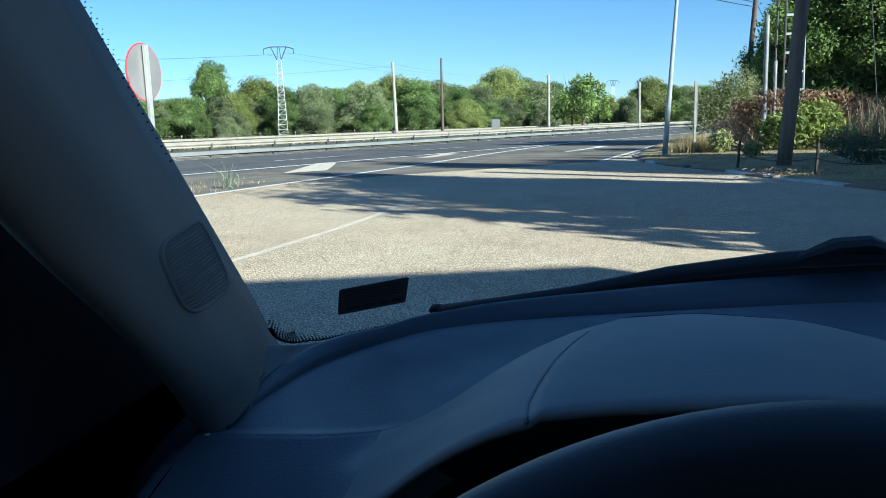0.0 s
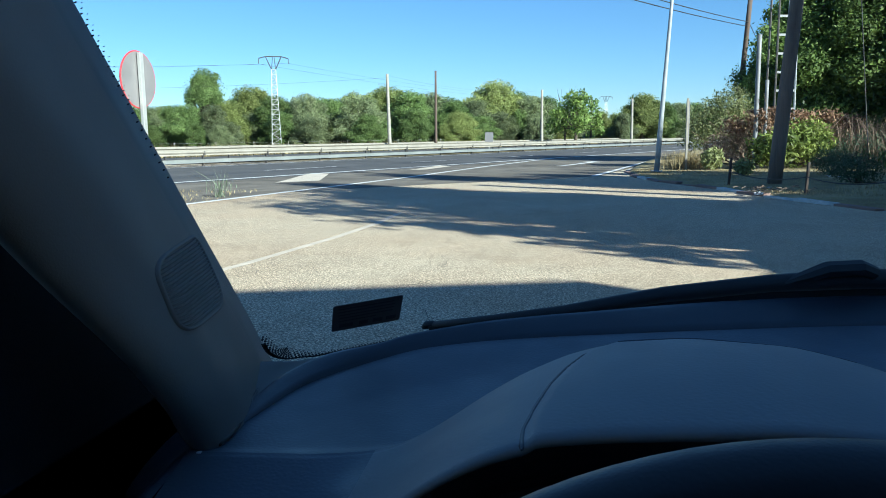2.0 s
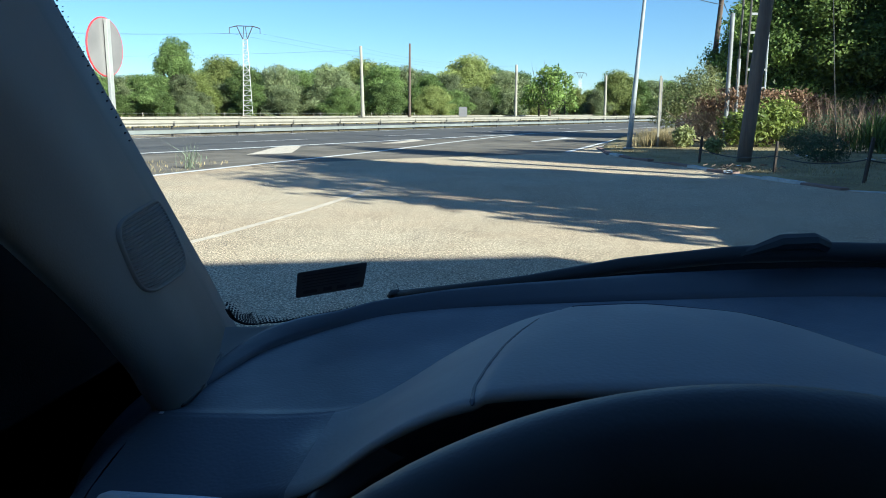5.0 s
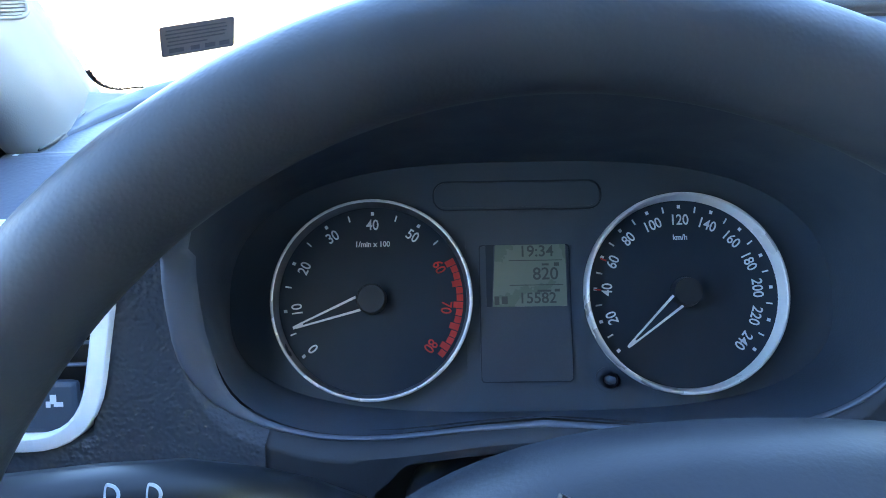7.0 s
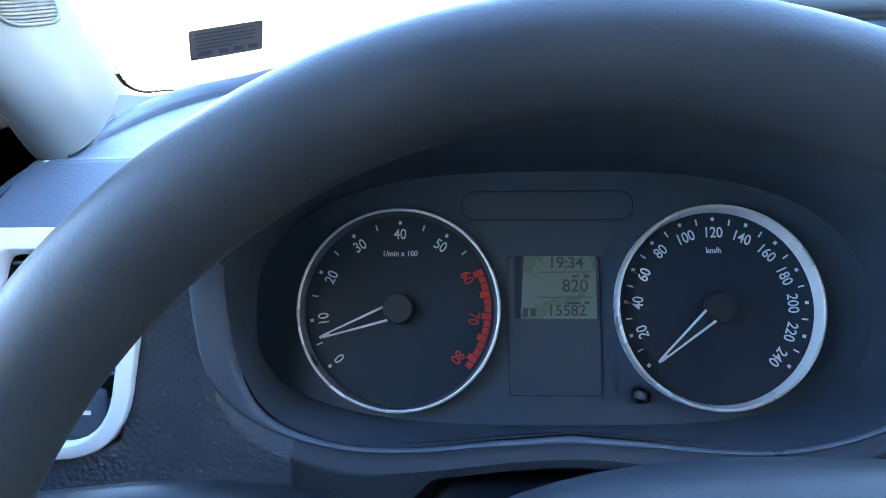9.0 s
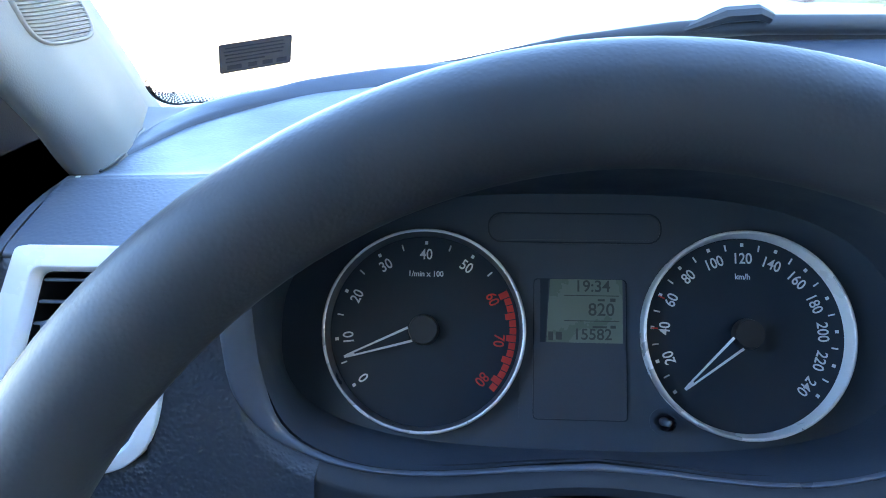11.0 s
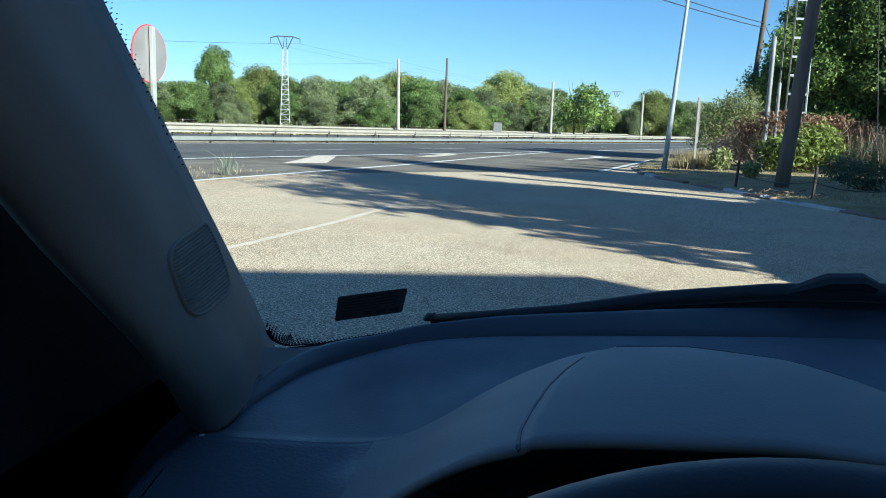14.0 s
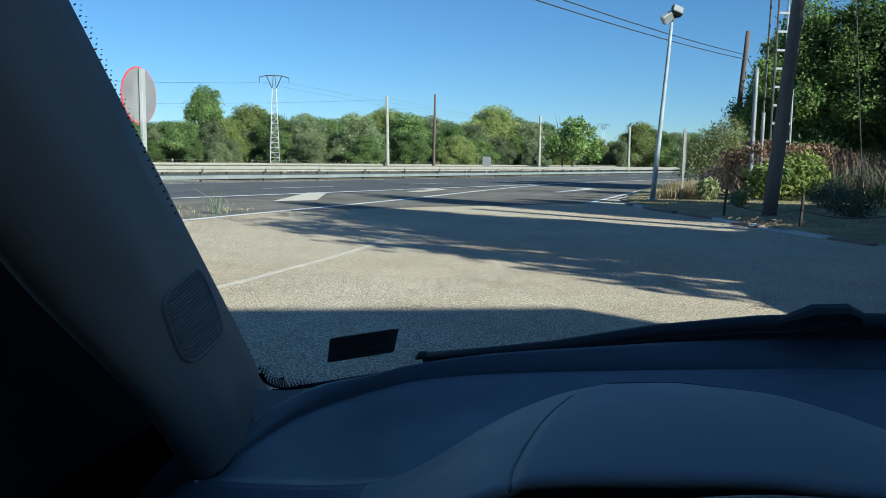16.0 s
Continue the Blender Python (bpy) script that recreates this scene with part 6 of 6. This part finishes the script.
wiper([(-0.134, 0.786, 0.9785), (-0.065, 0.772, 0.990), (0.006, 0.762, 1.002), (0.1, 0.768, 1.0195), (0.2, 0.775, 1.031), (0.29, 0.78, 1.036), (0.75, 0.79, 1.034)], (0.262, 0.77, 1.046), "black windscreen wiper parked along the glass base")
# ---- the shell of the car ----
bm = bmesh.new()
sheet(bm, [[(x, y, 1.50 - 0.05 * (x - 0.37) ** 2 - 0.03 * (y + 0.6) ** 2) for x in [-0.3 + 1.34 * j / 10 for j in range(11)]] for y in (0.12, -0.3, -0.8, -1.4, -2.0)])
tagged(part("ceiling", bm, "headliner", smooth=True), "dark grey fabric headliner of the car", "headliner", kind="structure")
bm = bmesh.new()
box(bm, (0.37, -0.9, 1.535), (1.36, 2.0, 0.03), bevel=0.01)
tagged(part("car_roof", bm, "body_paint"), "dark painted car roof", "car roof", kind="structure")
for side, x in (("door_1", -0.31), ("door_2", 1.06)):
    bm = bmesh.new()
    box(bm, (x, -0.35, 0.70), (0.06, 1.9, 0.62), bevel=0.015)
    box(bm, (x, -1.6, 1.2), (0.06, 0.6, 0.66), bevel=0.01)
    # dark mirror corner, its near edge extended out of view to block window light
    if x < 0:
        plate(bm, [(0.28, 0.75), (0.62, 0.75), (0.62, 1.0), (0.52, 1.1), (0.4, 1.2), (0.28, 1.32)], Matrix(((0, 0, 1, x + 0.002), (1, 0, 0, 0), (0, 1, 0, 0), (0, 0, 0, 1))), 0.028)
    tagged(part(side, bm, "defrost"), "black plastic car door lining below its window", "car door", kind="structure")
# unseen side pillars, added to keep window light off the steering wheel
for x in (-0.3, 1.04):
    bm = bmesh.new()
    box(bm, (x, -0.52, 1.24), (0.05, 0.17, 0.56), bevel=0.02, seg=3)
    tagged(part("trim_pillar", bm, "headliner", smooth=True), "grey trim of an unseen pillar between the side windows, added to block light", "pillar trim", kind="structure")
bm = bmesh.new()
box(bm, (0.37, -0.72, 0.36), (1.4, 3.0, 0.04))
tagged(part("floor", bm, "seat"), "grey carpeted car floor", "car floor", kind="structure")
bm = bmesh.new()
box(bm, (0.37, -1.95, 0.75), (1.36, 0.06, 0.8))
box(bm, (0.37, 0.80, 0.62), (1.36, 0.04, 0.46))
tagged(part("wall_bulkhead", bm, "black"), "dark bulkheads closing the cabin", "bulkhead", kind="structure")
# the car's two front seats, out of view
for x in (0.07, 0.7):
    seat = thing("armchair_seat", "dark grey cloth front seat of the car", "seat", pose(x, -0.42, 0.38), group="front seats")
    bm = bmesh.new()
    box(bm, (0, 0.12, 0.18), (0.5, 0.5, 0.16), bevel=0.05, seg=3)
    part("cushion", bm, "seat", seat, smooth=True)
    bm = bmesh.new()
    box(bm, (0, -0.2, 0.55), (0.48, 0.14, 0.62), bevel=0.05, seg=3)
    part("backrest", bm, "seat", seat, smooth=True)
    bm = bmesh.new()
    box(bm, (0, -0.22, 0.96), (0.26, 0.1, 0.16), bevel=0.04, seg=3)
    part("headrest", bm, "seat", seat, smooth=True)


# the outside of the car: painted sides, nose and tail, wheels
bm = bmesh.new()
rows = []
for y, w, lo, hi in ((-2.42, 0.58, 0.45, 0.82), (-2.3, 0.74, 0.32, 0.96), (-1.9, 0.8, 0.25, 1.0), (-1.0, 0.82, 0.22, 1.0), (0.0, 0.82, 0.22, 0.99), (0.6, 0.82, 0.22, 0.95), (1.0, 0.81, 0.24, 0.86), (1.4, 0.78, 0.27, 0.77), (1.68, 0.68, 0.32, 0.66), (1.8, 0.5, 0.4, 0.56)):
    rows.append([(0.37 + s * w * k, y, z) for s, k, z in ((-1, 0.95, hi), (-1, 1.0, hi - 0.1), (-1, 1.0, lo + 0.2), (-1, 0.94, lo), (1, 0.94, lo), (1, 1.0, lo + 0.2), (1, 1.0, hi - 0.1), (1, 0.95, hi))])
sheet(bm, rows)
bm.faces.new([bm.verts.new(p) for p in rows[0]])
bm.faces.new([bm.verts.new(p) for p in rows[-1]])
for r, q in ((rows[0], rows[1]), (rows[1], rows[2])):
    bm.faces.new([bm.verts.new(p) for p in (r[0], r[-1], q[-1], q[0])])
bmesh.ops.recalc_face_normals(bm, faces=bm.faces)
tagged(part("car_body", bm, "body_paint", smooth=True), "dark painted lower body of the car", "car body", kind="structure")
for x in (-0.37, 1.11):
    for y in (1.02, -1.55):
        w = thing("wheel", "black tyre on a silver rim under the car", "wheel", pose(x, y, 0.31, 0, 90), group="wheels of the car")
        bm = bmesh.new()
        sheet(bm, [[(r * math.cos(2 * math.pi * k / 32), r * math.sin(2 * math.pi * k / 32), z) for k in range(32)] for r, z in ((0.19, -0.09), (0.29, -0.1), (0.31, -0.07), (0.31, 0.07), (0.29, 0.1), (0.19, 0.09))], closed=True)
        part("tyre", bm, "rubber", w, smooth=True)
        bm = bmesh.new()
        bmesh.ops.create_cone(bm, cap_ends=True, segments=32, radius1=0.19, radius2=0.19, depth=0.15)
        part("rim", bm, "alloy", w)


# ---- parked car on the lot ----
def parked_car(m):
    c = thing("car", "silver-blue hatchback parked beside the kerb", "car", m)
    bm = bmesh.new()
    # y is ahead; sections of half width and height along the length
    secs = [(-1.95, 0.62, 0.45, 0.80), (-1.8, 0.8, 0.3, 0.95), (-1.2, 0.86, 0.25, 1.0), (0.0, 0.87, 0.24, 0.98), (0.7, 0.87, 0.24, 0.97), (1.25, 0.85, 0.25, 0.93), (1.7, 0.8, 0.28, 0.84), (1.92, 0.68, 0.32, 0.72), (2.0, 0.5, 0.4, 0.6)]
    rows = []
    for y, w, lo, hi in secs:
        rows.append([(w * 0.92 * sx, y, z) if q else (w * sx, y, z) for sx, z, q in ((-1, lo, 1), (-1, lo + 0.15, 0), (-1, hi - 0.18, 0), (-1, hi - 0.05, 1), (-0.75, hi, 0), (0, hi + 0.03, 0), (0.75, hi, 0), (1, hi - 0.05, 1), (1, hi - 0.18, 0), (1, lo + 0.15, 0), (1, lo, 1))])
    sheet(bm, rows, closed=True)
    bm.faces.new([bm.verts.new(p) for p in rows[0]])
    bm.faces.new([bm.verts.new(p) for p in rows[-1]])
    bmesh.ops.recalc_face_normals(bm, faces=bm.faces)
    part("body", bm, "silver_car", c, smooth=True)
    bm = bmesh.new()
    rows = [[(w * sx, y, z) for sx, w, y, z in ((-1, wb, yb, 0.94), (-1, wt, yt, 1.42), (0, wt, yt, 1.46), (1, wt, yt, 1.42), (1, wb, yb, 0.94))] for yb, yt, wb, wt in ((-1.75, -1.45, 0.78, 0.6), (-0.6, -0.6, 0.8, 0.64), (0.95, 0.15, 0.79, 0.62))]
    sheet(bm, rows)
    part("cabin", bm, "body_paint", c, smooth=True)
    for sx in (-1, 1):
        bm = bmesh.new()
        box(bm, (sx * 0.655, 1.66, 0.70), (0.25, 0.44, 0.13), pose(0, 0, 0), bevel=0.055, seg=4)
        part("headlight", bm, "chrome", c, "clear headlight", smooth=True)
        for y in (1.2, -1.25):
            mm = pose(sx * 0.79, y, 0.31, 0, 90)
            bm = bmesh.new()
            prof = [(0.20, -0.1), (0.29, -0.1), (0.31, -0.07), (0.31, 0.07), (0.29, 0.1), (0.20, 0.1)]
            sheet(bm, [[mm @ Vector((r * math.cos(t), r * math.sin(t), z)) for t in [2 * math.pi * k / 36 for k in range(36)]] for r, z in prof], closed=True)
            wh = part("wheel", bm, "rubber", c, "black tyre", smooth=True)
            bm = bmesh.new()
            for k in range(5):
                t = 2 * math.pi * k / 5
                for s in (-1, 1):
                    rod(bm, mm @ Vector((0, 0, sx * 0.085)), mm @ Vector((0.2 * math.cos(t), 0.2 * math.sin(t), sx * 0.085)), 0.035, 0.028, 6)
            tube(bm, [mm @ Vector((0.2 * math.cos(2 * math.pi * k / 30), 0.2 * math.sin(2 * math.pi * k / 30), sx * 0.08)) for k in range(30)], 0.018, 6, closed=True, up=(1, 0, 0))
            part("rim", bm, "alloy", wh, smooth=True)
            bm = bmesh.new()
            tube(bm, [(sx * 0.865, y + 0.37 * math.cos(math.pi * k / 14), 0.31 + 0.37 * math.sin(math.pi * k / 14)) for k in range(15)], 0.03, 8)
            part("arch", bm, "rubber", c, smooth=True)
    return c


parked_car(pose(4.78, 6.12, 0, 0, 0, 5))
